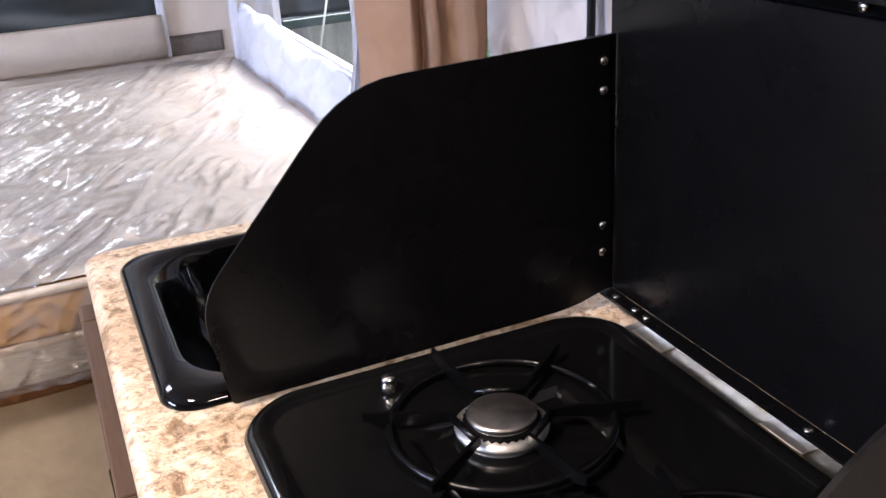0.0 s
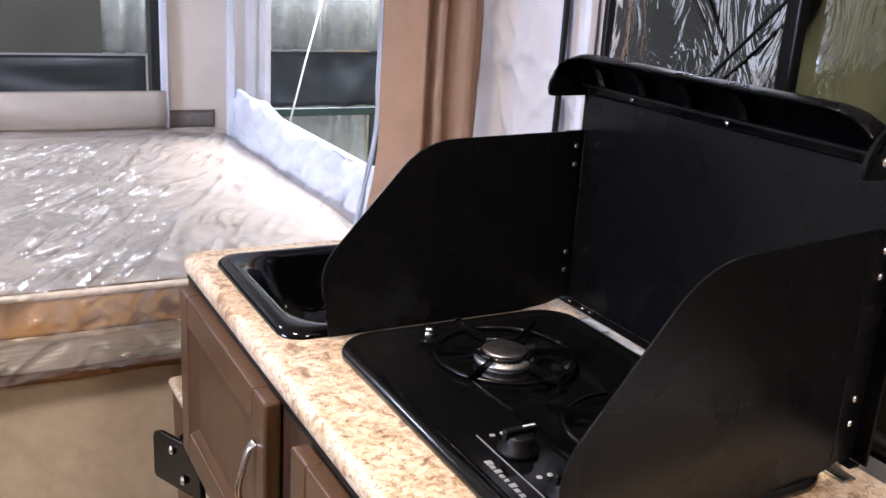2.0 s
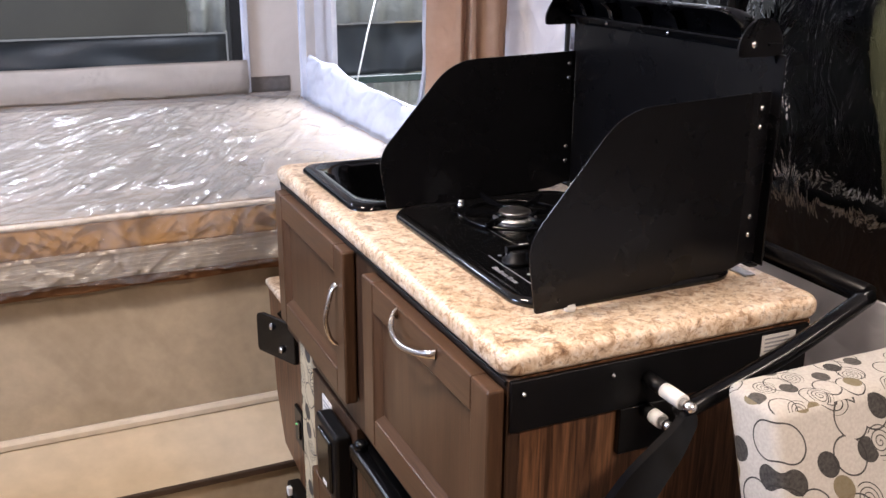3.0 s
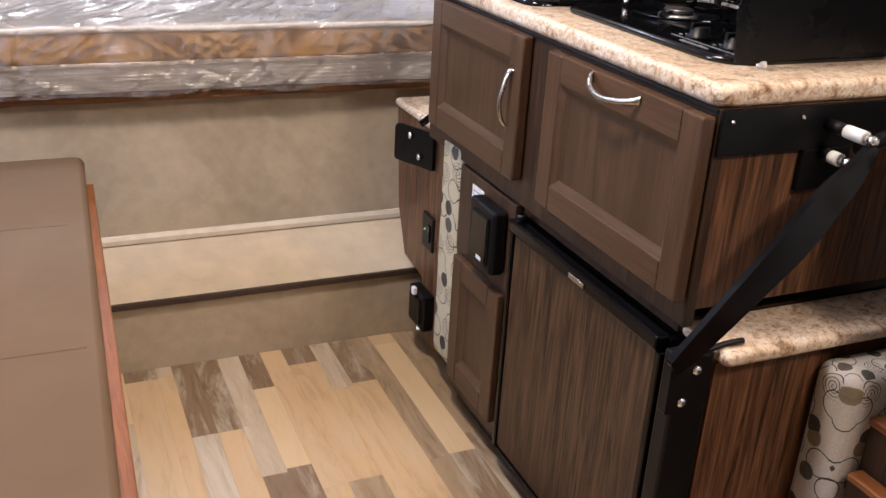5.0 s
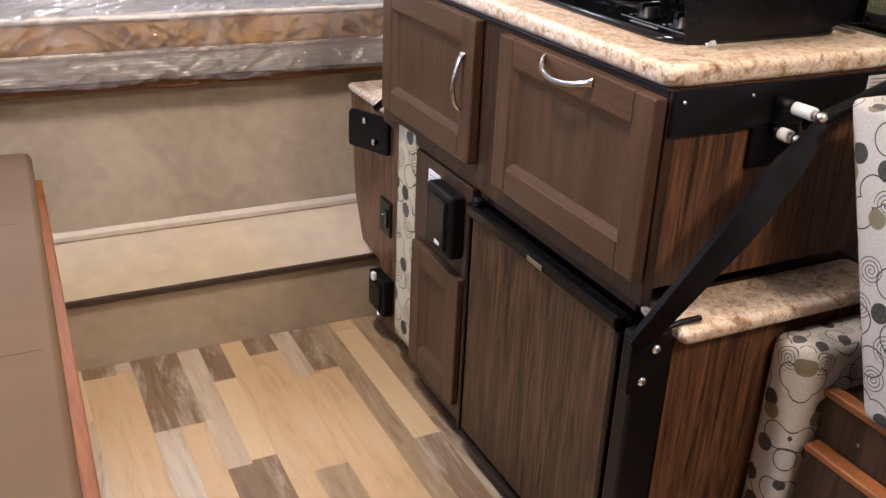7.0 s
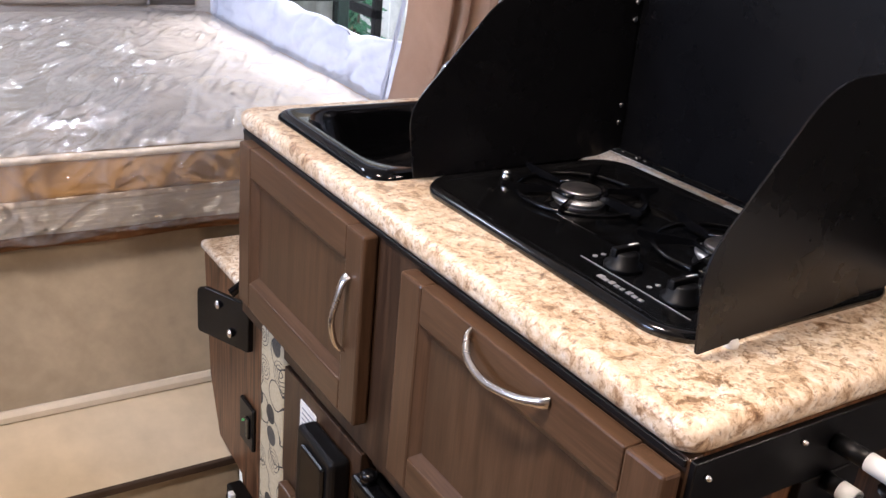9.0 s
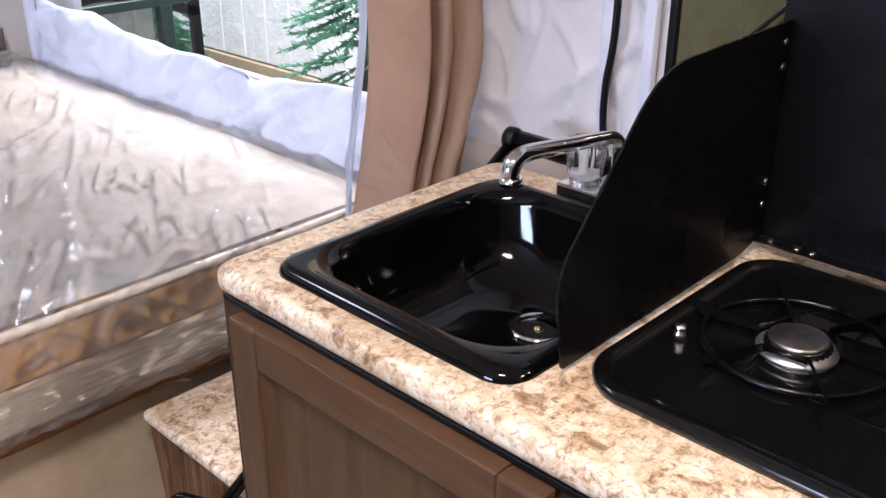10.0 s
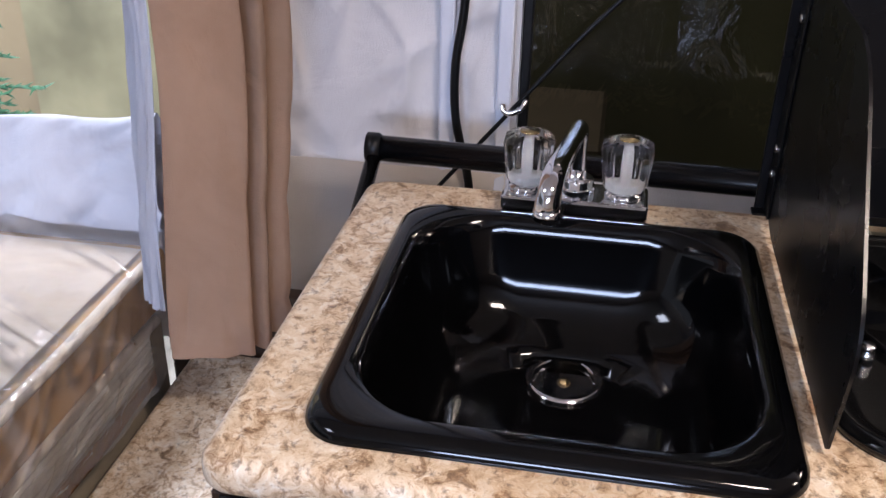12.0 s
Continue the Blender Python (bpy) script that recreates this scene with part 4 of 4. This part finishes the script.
tap = thing("faucet", (0.440, 0.777, H), "chrome two-handle faucet with clear knobs behind the sink", "faucet")
base = box(0.412, 0.464, 0.704, 0.850, H + 0.0006, H + 0.020, 0.003, 2)
part("base_plate", base, CHROME, tap, "dark-reflecting chrome base")
knob_p = [(0.013, 0.0), (0.019, 0.002), (0.0215, 0.008), (0.0235, 0.028), (0.0250, 0.042), (0.0235, 0.050), (0.016, 0.0535), (0.0105, 0.0535), (0.0, 0.0535)]
for y in (0.729, 0.826):
    part("collar", lathe([(0.019, 0.0), (0.019, 0.003), (0.014, 0.004), (0.014, 0.006)], (0.440, y, H + 0.020), 28), CHROME, tap)
    k = part("knob", lathe(knob_p, (0.440, y, H + 0.025), 140, "z", None, 0.05, 14), ACRYL, tap, "clear faceted acrylic knob")
    part("core", lathe([(0.0165, 0.0), (0.0172, 0.008), (0.0165, 0.0095), (0.006, 0.010), (0.005, 0.040), (0.0, 0.041)], (0.440, y, H + 0.0275), 20), WHITE, k, "white core")
    part("cap", lathe([(0.010, 0.0), (0.010, 0.0015), (0.0, 0.0025)], (0.440, y, H + 0.0788), 20), BRASS, k, "small brass-coloured cap")
part("hub", lathe([(0.0195, 0.0), (0.0195, 0.0002), (0.0195, 0.0075), (0.0193, 0.008), (0.0175, 0.0082), (0.0173, 0.0086), (0.0173, 0.0155), (0.0170, 0.0160), (0.0105, 0.0165), (0.0100, 0.0170), (0.0098, 0.0255)], (0.437, 0.777, H + 0.020), 32), CHROME, tap)
part("spout", tube([(0.437, 0.777, H + 0.044), (0.437, 0.777, H + 0.072), (0.434, 0.777, H + 0.085), (0.422, 0.778, H + 0.093), (0.395, 0.780, H + 0.096), (0.340, 0.785, H + 0.101), (0.290, 0.790, H + 0.105), (0.271, 0.792, H + 0.104), (0.260, 0.793, H + 0.098), (0.256, 0.794, H + 0.088), (0.256, 0.794, H + 0.080)], [0.0080, 0.0080, 0.0082, 0.0084, 0.0086, 0.0090, 0.0095, 0.0098, 0.0102, 0.0106, 0.0108], 18, None, 10), CHROME, tap, "curved chrome spout")
part("aerator", lathe([(0.0125, 0.0), (0.0125, -0.010), (0.009, -0.012)], (0.257, 0.793, H + 0.084), 24), CHROME, tap)

# ---- cooktop ----
top = thing("cooktop", (0.25, 0.35, H), "black two-burner gas cooktop set in the countertop", "cooktop")
cx0, cx1, cy0, cy1 = 0.088, 0.422, 0.098, 0.580
Z = H + 0.0075
BURNERS = ((0.260, 0.458, 36), (0.300, 0.243, 20))


def hob(d, z):
    """A ring of the hob's plate, d in from its edge, bowed at the front, with a well round each burner."""
    r = max(0.050 - d, 0.004)
    out_ = []
    for x, y in round_rect(cx0 + d, cx1 - d, cy0 + d, cy1 - d, r, 10):
        t = (y - cy0) / (cy1 - cy0)
        edge = max(0.0, 1 - (x - cx0) / 0.14)
        x -= 0.016 * edge * (1 - (2 * t - 1) ** 2)
        dz = 0.0
        for bx, by, _ in BURNERS:
            q = math.hypot(x - bx, y - by) / 0.074
            if q < 1:
                dz = -0.019 * min(1.0, (1 - q) * 3.2) ** 1.5
        out_.append((x, y, z + dz))
    return out_


rings = [hob(0.0, H + 0.0005), hob(-0.001, H + 0.006), hob(0.003, H + 0.0105), hob(0.009, H + 0.0115), hob(0.016, H + 0.0095)]
rings += [hob(0.016 + 0.0029 * k, Z) for k in range(1, 51)]
part("top_plate", loft(rings, None, True, True), ENAMEL, top)
for bx, by, turn in BURNERS:
    z0 = Z - 0.019
    bu = part("burner", lathe([(0.030, 0.0), (0.036, 0.002), (0.038, 0.006), (0.037, 0.009), (0.031, 0.011), (0.032, 0.013), (0.0355, 0.015), (0.036, 0.018), (0.029, 0.0205), (0.025, 0.0215), (0.025, 0.026)], (bx, by, z0 + 0.0015), 48), ALU, top, "cast aluminium burner head")
    part("burner_ports", lathe([(0.0285, 0.0), (0.0285, 0.0048)], (bx, by, z0 + 0.0205), 60, "z", None, 0.04, 30), MATT, bu)
    part("burner_cap", lathe([(0.0225, 0.0), (0.0265, 0.001), (0.0262, 0.0035), (0.0235, 0.0048), (0.0, 0.0052)], (bx, by, z0 + 0.0265), 40), CAPM, bu, "scuffed metal cap")
    g = part("grate", tube([(bx + 0.084 * math.cos(k * math.pi / 24), by + 0.084 * math.sin(k * math.pi / 24), Z + 0.0045) for k in range(49)], 0.0033, 8, None, 1), TUBE, top, "black wire grate")
    for k in range(6):
        an = radians(turn + 60 * k)
        c, s_ = math.cos(an), math.sin(an)
        side = Vector((-s_, c, 0))
        q = bmesh.new()
        prof = [(0.036, 0.0125), (0.104, 0.0165), (0.104, 0.0105), (0.086, 0.0025), (0.080, 0.0025), (0.050, 0.0055), (0.036, 0.0055)]
        lo = [q.verts.new(Vector((bx + d * c, by + d * s_, Z + z)) - side * 0.0016) for d, z in prof]
        hi = [q.verts.new(Vector((bx + d * c, by + d * s_, Z + z)) + side * 0.0016) for d, z in prof]
        q.faces.new(lo), q.faces.new(hi)
        for i in range(len(prof)):
            j = (i + 1) % len(prof)
            q.faces.new((lo[i], lo[j], hi[j], hi[i]))
        bmesh.ops.recalc_face_normals(q, faces=q.faces[:])
        part("finger", q, TUBE, g)
        if k % 2 == 0:
            a2 = an + radians(60)
            e1, e2 = (bx + 0.038 * c, by + 0.038 * s_, Z + 0.009), (bx + 0.038 * math.cos(a2), by + 0.038 * math.sin(a2), Z + 0.009)
            part("finger_link", tube([e1, e2], 0.0030, 8, None, 1), TUBE, g)
for ky in (0.258, 0.172):
    kb = part("knob", lathe([(0.021, 0.0), (0.021, 0.004), (0.016, 0.006), (0.0155, 0.017), (0.013, 0.019), (0.0, 0.0195)], (0.155, ky, Z + 0.0008), 32), MATT, top, "black control knob")
    part("grip", box(0.137, 0.173, ky - 0.004, ky + 0.004, Z + 0.015, Z + 0.026, 0.002, 2), MATT, kb)
    part("pointer", box(0.158, 0.172, ky - 0.0012, ky + 0.0012, Z + 0.0258, Z + 0.0265), WHITE, kb, "white pointer line")
    for dx in (0.0, 0.012):
        part("print_mark", lathe([(0.003, 0.0), (0.003, 0.0004)], (0.147 + dx, ky + 0.036, Z + 0.0004), 12), SILVER, top)
for k, (wd, tall) in enumerate(((0.0075, 1.0), (0.0062, 0.7), (0.0058, 1.0), (0.0062, 0.7), (0.0045, 0.7), (0.0058, 1.0), (0.0062, 0.7), (0.0062, 0.7))):
    yk = 0.252 - 0.0088 * k
    part("maker_mark", box(0.113, 0.113 + 0.0068 * tall, yk - wd, yk, Z + 0.0003, Z + 0.0009), SILVER, top, "silver maker mark drawn as plain bars")
part("print_line", box(0.1315, 0.1325, 0.135, 0.30, Z + 0.0003, Z + 0.0008), SILVER, top)
for nx, ny in ((0.202, 0.543), (0.196, 0.132)):
    part("peg", lathe([(0.0062, 0.0), (0.0062, 0.006), (0.0046, 0.0075), (0.0058, 0.010), (0.0052, 0.013), (0.0, 0.0136)], (nx, ny, Z + 0.0008), 18), RIVET, top, "small metal peg")
hinge = part("hinge_strip", box(0.4245, 0.4430, 0.096, 0.545, H + 0.0006, H + 0.0035, 0.0008, 1), DULL, top, "bare metal hinge strip")
for y in (0.512, 0.35, 0.16):
    part("hinge_leaf", box(0.427, 0.4425, y - 0.022, y + 0.022, H + 0.0038, H + 0.0052, 0.0005, 1), ALU, hinge)

# folding wind guard: hinged lid with two wings
guard = thing("wind_guard", (0.43, 0.35, H), "black folding metal wind guard standing round the cooktop", "wind guard")


wing = eased([(0.086, H + 0.006), (0.072, H + 0.098), (0.205, H + 0.248), (0.436, H + 0.254), (0.440, H + 0.022), (0.400, H + 0.010)], [0.004, 0.03, 0.045, 0, 0, 0.02])
for y, sgn in ((0.589, 1), (0.111, -1)):
    leaf = prism(wing, "y", y - 0.0012, y + 0.0012)
    if sgn < 0:
        for v in leaf.verts:
            v.co.y += (v.co.x - 0.440) * 0.075
    w = part("wing", leaf, POWDER, guard, "black side wing with slanted front")
    part("hinge_flange", box(0.415, 0.445, y - 0.0038 if sgn < 0 else y + 0.0012, y - 0.0012 if sgn < 0 else y + 0.0038, H + 0.018, H + 0.254, 0.0008, 1), POWDER, w)
    for z in (1.199, 1.174, 1.051, 1.025):
        for s2 in (1, -1):
            part("rivet", lathe([(0.0042, 0.0), (0.0036, s2 * 0.0016), (0.0, s2 * 0.0024)], (0.431, y + s2 * (0.0038 if s2 == sgn else 0.0012), z), 12, "y"), RIVET, w, "bright rivet")
part("lid", box(0.4460, 0.4490, 0.091, 0.601, H + 0.016, H + 0.302, 0.001, 1), POWDER, guard, "black lid standing upright")
part("foot", box(0.432, 0.4458, 0.098, 0.604, H + 0.014, H + 0.0165), POWDER, guard)
for y in (0.575, 0.545, 0.528, 0.335, 0.175, 0.150, 0.120):
    part("rivet", lathe([(0.004, 0.0), (0.0034, 0.0016), (0.0, 0.0022)], (0.438, y, H + 0.0166), 12), RIVET, guard, "bright rivet")


def lip(u, v):
    y = 0.107 + 0.487 * u
    end_ = min(u, 1 - u) * 0.487
    drop = 0.0
    if end_ < 0.06:
        drop = 0.034 * (1 - math.sqrt(max(0.0, 1 - (1 - end_ / 0.06) ** 2)))
    a = v * math.pi * 0.62
    return (0.4500 - 0.064 * (1 - math.cos(a)) * 0.72, y, 1.262 + 0.063 * math.sin(min(a, math.pi / 2) if v < 0.8 else a) * 1.0 - drop)


part("hood", sheet(60, 16, lip, 0.003), POWDER, guard, "rolled hood along the lid's top edge")
for y in (0.1085, 0.5925):
    part("hood_end", prism(eased([(0.453, 1.266), (0.453, 1.296), (0.425, 1.320), (0.390, 1.306), (0.380, 1.276), (0.384, 1.266)], [0.002, 0.02, 0.02, 0.02, 0.01, 0.004], 4), "y", y - 0.002, y + 0.002), POWDER, guard)
part("hood_liner", box(0.428, 0.4458, 0.102, 0.590, 1.2800, 1.2830), POWDER, guard)
for y in (0.545, 0.465, 0.385, 0.300):
    part("rib", prism(eased([(0.4455, 1.2835), (0.4455, 1.312), (0.410, 1.310), (0.422, 1.303), (0.430, 1.2835)], [0, 0, 0.004, 0.01, 0]), "y", y - 0.006, y + 0.006), POWDER, guard)
for y in (0.502, 0.338):
    part("rivet", lathe([(0.004, 0.0), (0.0034, -0.0016), (0.0, -0.0022)], (0.4458, y, 1.274), 12, "x"), RIVET, guard, "bright rivet")
part("rivet", lathe([(0.005, 0.0), (0.0044, -0.002), (0.0, -0.0028)], (0.405, 0.1063, 1.282), 12, "y"), RIVET, guard, "bright rivet")
part("bumper", lathe([(0.007, 0.0), (0.008, 0.004), (0.006, 0.0085), (0.0, 0.009)], (0.140, 0.090, H + 0.0004), 14), WHITE, guard, "small clear bumper")

# ---- bench and cushions at the near end ----
bench = thing("dinette_bench", (0.45, -0.9, 0), "walnut dinette bench with orange-edged boards", "bench")
part("box", box(0.262, 0.66, -2.4, -0.146, 0.0, 0.478), CASE, bench)
part("edge_band", box(0.258, 0.282, -2.4, -0.144, 0.479, 0.492, 0.002, 1), ORANGE, bench, "orange wood edge")
part("front_board", box(0.232, 0.260, -2.4, -0.156, 0.04, 0.392), CASE, bench)
part("edge_band", box(0.230, 0.260, -2.4, -0.154, 0.393, 0.405, 0.002, 1), ORANGE, bench, "orange wood edge")
part("screw", lathe([(0.004, 0.0), (0.003, -0.001), (0.0, -0.0012)], (0.2618, -0.22, 0.435), 12, "x"), RIVET, bench)


def cushion(name, x0, x1, y0, y1, z0, z1, r, label, lean=0.0):
    b = box(x0, x1, y0, y1, z0, z1, r, 4)
    for v in b.verts:
        t = (v.co.z - z0) / (z1 - z0)
        v.co.y += lean * t
        v.co.x += 0.003 * fold(v.co.z * 6, v.co.y * 6, 1)
    for f in b.faces:
        f.smooth = True
    return tagged(mesh_object(name, b, SWIRL), label, "cushion", "patterned cushions")


cushion("cushion", 0.242, 0.630, -0.310, -0.226, 0.494, 0.928, 0.014, "white cushion with dots and swirls, leaning on the bench", 0.145)
cushion("cushion", 0.212, 0.655, -0.143, -0.064, 0.0, 0.560, 0.022, "white dotted cushion wedged between bench and cabinet", 0.0)

# ---- brown bench across the aisle ----
board = tagged(mesh_object("bunk_board", prism([(-2.4, 1.212), (-0.730, 1.212), (-0.792, -0.9), (-2.4, -0.9)], "z", 0.455, 0.475, 0.003), ORANGE), "orange-brown wooden bench board across the aisle", "bench board")
part("leg_panel", box(-2.4, -0.86, -0.8, 1.13, 0.0, 0.455), CASE, board, "dark bench base")
mat_ = prism(eased([(-2.4, 1.195), (-0.746, 1.195), (-0.816, -0.88), (-2.4, -0.88)], [0.01, 0.03, 0.03, 0.01]), "z", 0.4755, 0.550, 0.012)
for f in mat_.faces:
    f.smooth = len(f.verts) < 6
seat = thing("seat_cushion", (-1.5, 0.2, 0.4755), "brown vinyl seat cushion on the bench board", "cushion")
part("pad", mat_, COUCH, seat)
for y in (0.78, 0.30, -0.2):
    part("seam", box(-2.38, -0.80, y - 0.0015, y + 0.0015, 0.5495, 0.5508, 0.0004, 1), COUCH, seat)

# ---- showroom outside ----
structure("ground", box(-60, 60, -60, 60, -0.75, -0.70), SHOWFLOOR, "grey showroom floor round the camper", "ground")


def pleats(x0, x1, y, z0, z1, n):
    return sheet(n * 8, 2, lambda u, v: (x0 + (x1 - x0) * u, y + 0.03 * math.sin(2 * math.pi * n * u) + 0.02 * fold(u * 9, v), z0 + (z1 - z0) * v), 0.005)


nb = thing("neighbour_camper", (0.8, 3.9, -0.7), "neighbouring tent camper with black vinyl and white fabric", "camper")
part("lower_body", box(-3.0, 0.95, 3.92, 4.2, -0.70, 0.66), BLACKVINYL, nb)
part("vinyl_band", sheet(60, 10, lambda u, v: (-3.0 + 3.50 * u, 3.86 + 0.03 * fold(u * 12, v * 2), 0.78 + 0.16 * v), 0.004), BLACKVINYL, nb, "slate-black vinyl band")
part("vinyl_panel", box(-3.0, 0.33, 3.90, 3.93, 0.945, 1.62), SHOWDARK, nb, "dark window panel")
part("fabric", pleats(0.33, 0.52, 3.91, 0.945, 1.62, 2), SHOWWHITE, nb, "white fabric")
part("pillar", box(0.53, 0.60, 3.88, 3.96, -0.7, 1.62), MATT, nb)
part("fabric", pleats(0.90, 2.3, 4.0, 0.96, 1.62, 9), SHOWWHITE, nb, "white pleated fabric")
part("vinyl_band", sheet(60, 10, lambda u, v: (0.85 + 1.3 * u, 3.9 + 0.03 * fold(u * 12, v * 2, 4), 0.70 + 0.26 * v), 0.004), BLACKVINYL, nb, "slate-black vinyl band")
fb = bmesh.new()
for a, b, c, d in ((0.98, 1.75, 0.655, 0.695), (0.98, 1.02, 0.0, 0.66), (1.60, 1.66, 0.0, 0.66), (0.98, 1.75, -0.02, 0.02)):
    box(a, b, 3.88, 3.93, c, d, 0.004, 1, fb)
part("frame", fb, GREENM, nb, "dark green metal frame")
part("fabric", pleats(1.02, 1.60, 3.95, 0.02, 0.655, 6), SHOWWHITE, nb, "white pleated fabric")
part("stay_rope", tube([(0.93, 3.55, 0.2), (1.12, 3.55, 0.95), (1.3, 3.55, 1.6)], 0.0045, 6, None, 1), RIB, nb, "white guy rope")
structure("backdrop", box(3.4, 3.5, -3.0, 9.0, -0.7, 3.2), SHOWTAN, "tan showroom wall in the distance", "backdrop")
wp = thing("white_fence", (2.9, 5.2, -0.7), "white boarded panel standing in the showroom", "panel")
for k in range(9):
    part("board", box(2.93, 2.96, 4.05 + 0.24 * k, 4.28 + 0.24 * k, -0.02, 2.2, 0.004, 1), SHOWWHITE, wp)
part("base_board", box(2.90, 2.97, 4.0, 6.3, -0.70, -0.03), SHOWTAN, wp, "tan base")
frm = thing("display_stand", (2.3, 5.2, -0.7), "dark metal display stand beside the camper", "stand")
for y in (4.75, 5.35):
    part("post", box(2.28, 2.33, y, y + 0.05, -0.7, 1.3, 0.004, 1), MATT, frm)
part("crossbar", box(2.28, 2.33, 4.75, 5.40, 0.40, 0.46, 0.004, 1), MATT, frm)
part("tarp", sheet(20, 8, lambda u, v: (2.25 + 0.03 * fold(u * 8, v * 3), 4.7 + 0.75 * u, 0.55 + 0.5 * v), 0.004), BLACKVINYL, frm, "black tarp")


def fir(name, base, height, spread, seed, mat):
    rng = random.Random(seed)
    t = thing(name, base, "green artificial fir tree in the showroom", "tree")
    part("trunk", tube([base, (base[0], base[1], base[2] + height)], [0.045, 0.008], 8, None, 1), BARK, t)
    q = bmesh.new()
    for k in range(430):
        f = rng.random() ** 0.8
        z = base[2] + height * (0.08 + 0.9 * f)
        ln = spread * (1 - f) * rng.uniform(0.7, 1.08) + 0.05
        a = rng.uniform(0, 2 * math.pi)
        d = Vector((math.cos(a), math.sin(a), rng.uniform(-0.45, -0.1))).normalized()
        o = Vector((base[0], base[1], z))
        for j in range(64):
            p = o + d * ln * (0.25 + 0.75 * (j + rng.random()) / 64)
            nd = (d + Vector((rng.uniform(-1, 1), rng.uniform(-1, 1), rng.uniform(-0.7, 0.9)))).normalized() * rng.uniform(0.016, 0.036)
            s = nd.orthogonal().normalized() * 0.0045
            v = [q.verts.new(p - s), q.verts.new(p + s), q.verts.new(p + nd)]
            q.faces.new(v)
    part("crown", q, mat, t)


fir("fir_tree", (1.62, 2.58, -0.7), 2.5, 0.60, 3, NEEDLE)
fir("fir_tree", (2.6, 5.6, -0.7), 1.6, 0.4, 5, NEEDLE)
# Added backdrop block: the olive panel's colour, dimmed to darken this part of the window.
structure("hall_panel", box(2.55, 2.65, -6.0, 1.15, -0.7, 3.0), plain("dimmed_olive_backdrop", (0.075, 0.07, 0.042), 0.6, vary=0.5, scale=2), "dark block added as a backdrop behind the tinted window", "backdrop")
structure("hall_wall", box(2.7, 2.8, 1.0, 2.9, -0.7, 3.0), SHOWOLIVE, "dark olive panels seen through the tinted window", "backdrop")
crate = thing("crate", (1.6, 0.6, -0.7), "brown cardboard crate outside the tinted window", "crate")
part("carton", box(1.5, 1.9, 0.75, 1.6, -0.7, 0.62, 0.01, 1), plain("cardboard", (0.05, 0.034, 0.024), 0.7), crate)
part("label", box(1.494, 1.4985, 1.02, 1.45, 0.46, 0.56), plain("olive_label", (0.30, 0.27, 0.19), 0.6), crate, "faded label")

# ---- vinyl planks, one by one ----
# columns from the cabinet outwards: edges in x, then lengths and tones from the step towards the entrance
COLUMNS = [
    (0.035, 0.008, "0.14M 0.30M 0.35D 0.40L 0.5M"),
    (0.008, -0.055, "0.045L 0.45P 0.30D 0.42L 0.5W"),
    (-0.055, -0.104, "0.50M 0.26M 0.40D 0.4L"),
    (-0.104, -0.165, "0.19D 0.62L 0.40M 0.4L"),
    (-0.165, -0.216, "0.20W 0.62L 0.40L 0.4L"),
    (-0.216, -0.290, "0.075D 0.44L 0.35M 0.5L"),
    (-0.290, -0.345, "0.10L 0.42L 0.30L 0.5W"),
    (-0.345, -0.398, "0.15D 0.29P 0.35D 0.5L"),
    (-0.398, -0.451, "0.28W 0.17W 0.35D 0.5L"),
    (-0.451, -0.507, "0.285D 0.40L 0.45L 0.4L"),
    (-0.507, -0.563, "0.285D 0.45W 0.40L 0.4L"),
    (-0.563, -0.600, "0.04W 0.50L 0.40L 0.5L"),
    (-0.600, -0.675, "0.045D 0.50L 0.45W 0.5L"),
    (-0.675, -0.788, "0.20P 0.35W 0.45D 0.5L"),
]
made = {}
for xa, xb, text in COLUMNS:
    y = 1.15
    xa, xb = xa * 1.02 - 0.02 * (xa < 0.03), xb * 1.02 - 0.02
    for bit in text.split():
        ln, tone = float(bit[:-1]) * 1.13, bit[-1]
        key = (round(xa - xb, 3), ln, tone)
        if key not in made:
            b = box(xb - xa + 0.0001, -0.0001, -ln + 0.0001, -0.0001, -0.003, 0.0)
            made[key] = bpy.data.meshes.new("plank")
            b.to_mesh(made[key])
            b.free()
            made[key].materials.append(PLANKS[tone])
        ob = new("plank", made[key])
        ob.location = (xa, y, 0.0)
        ob.parent = floor
        y -= ln
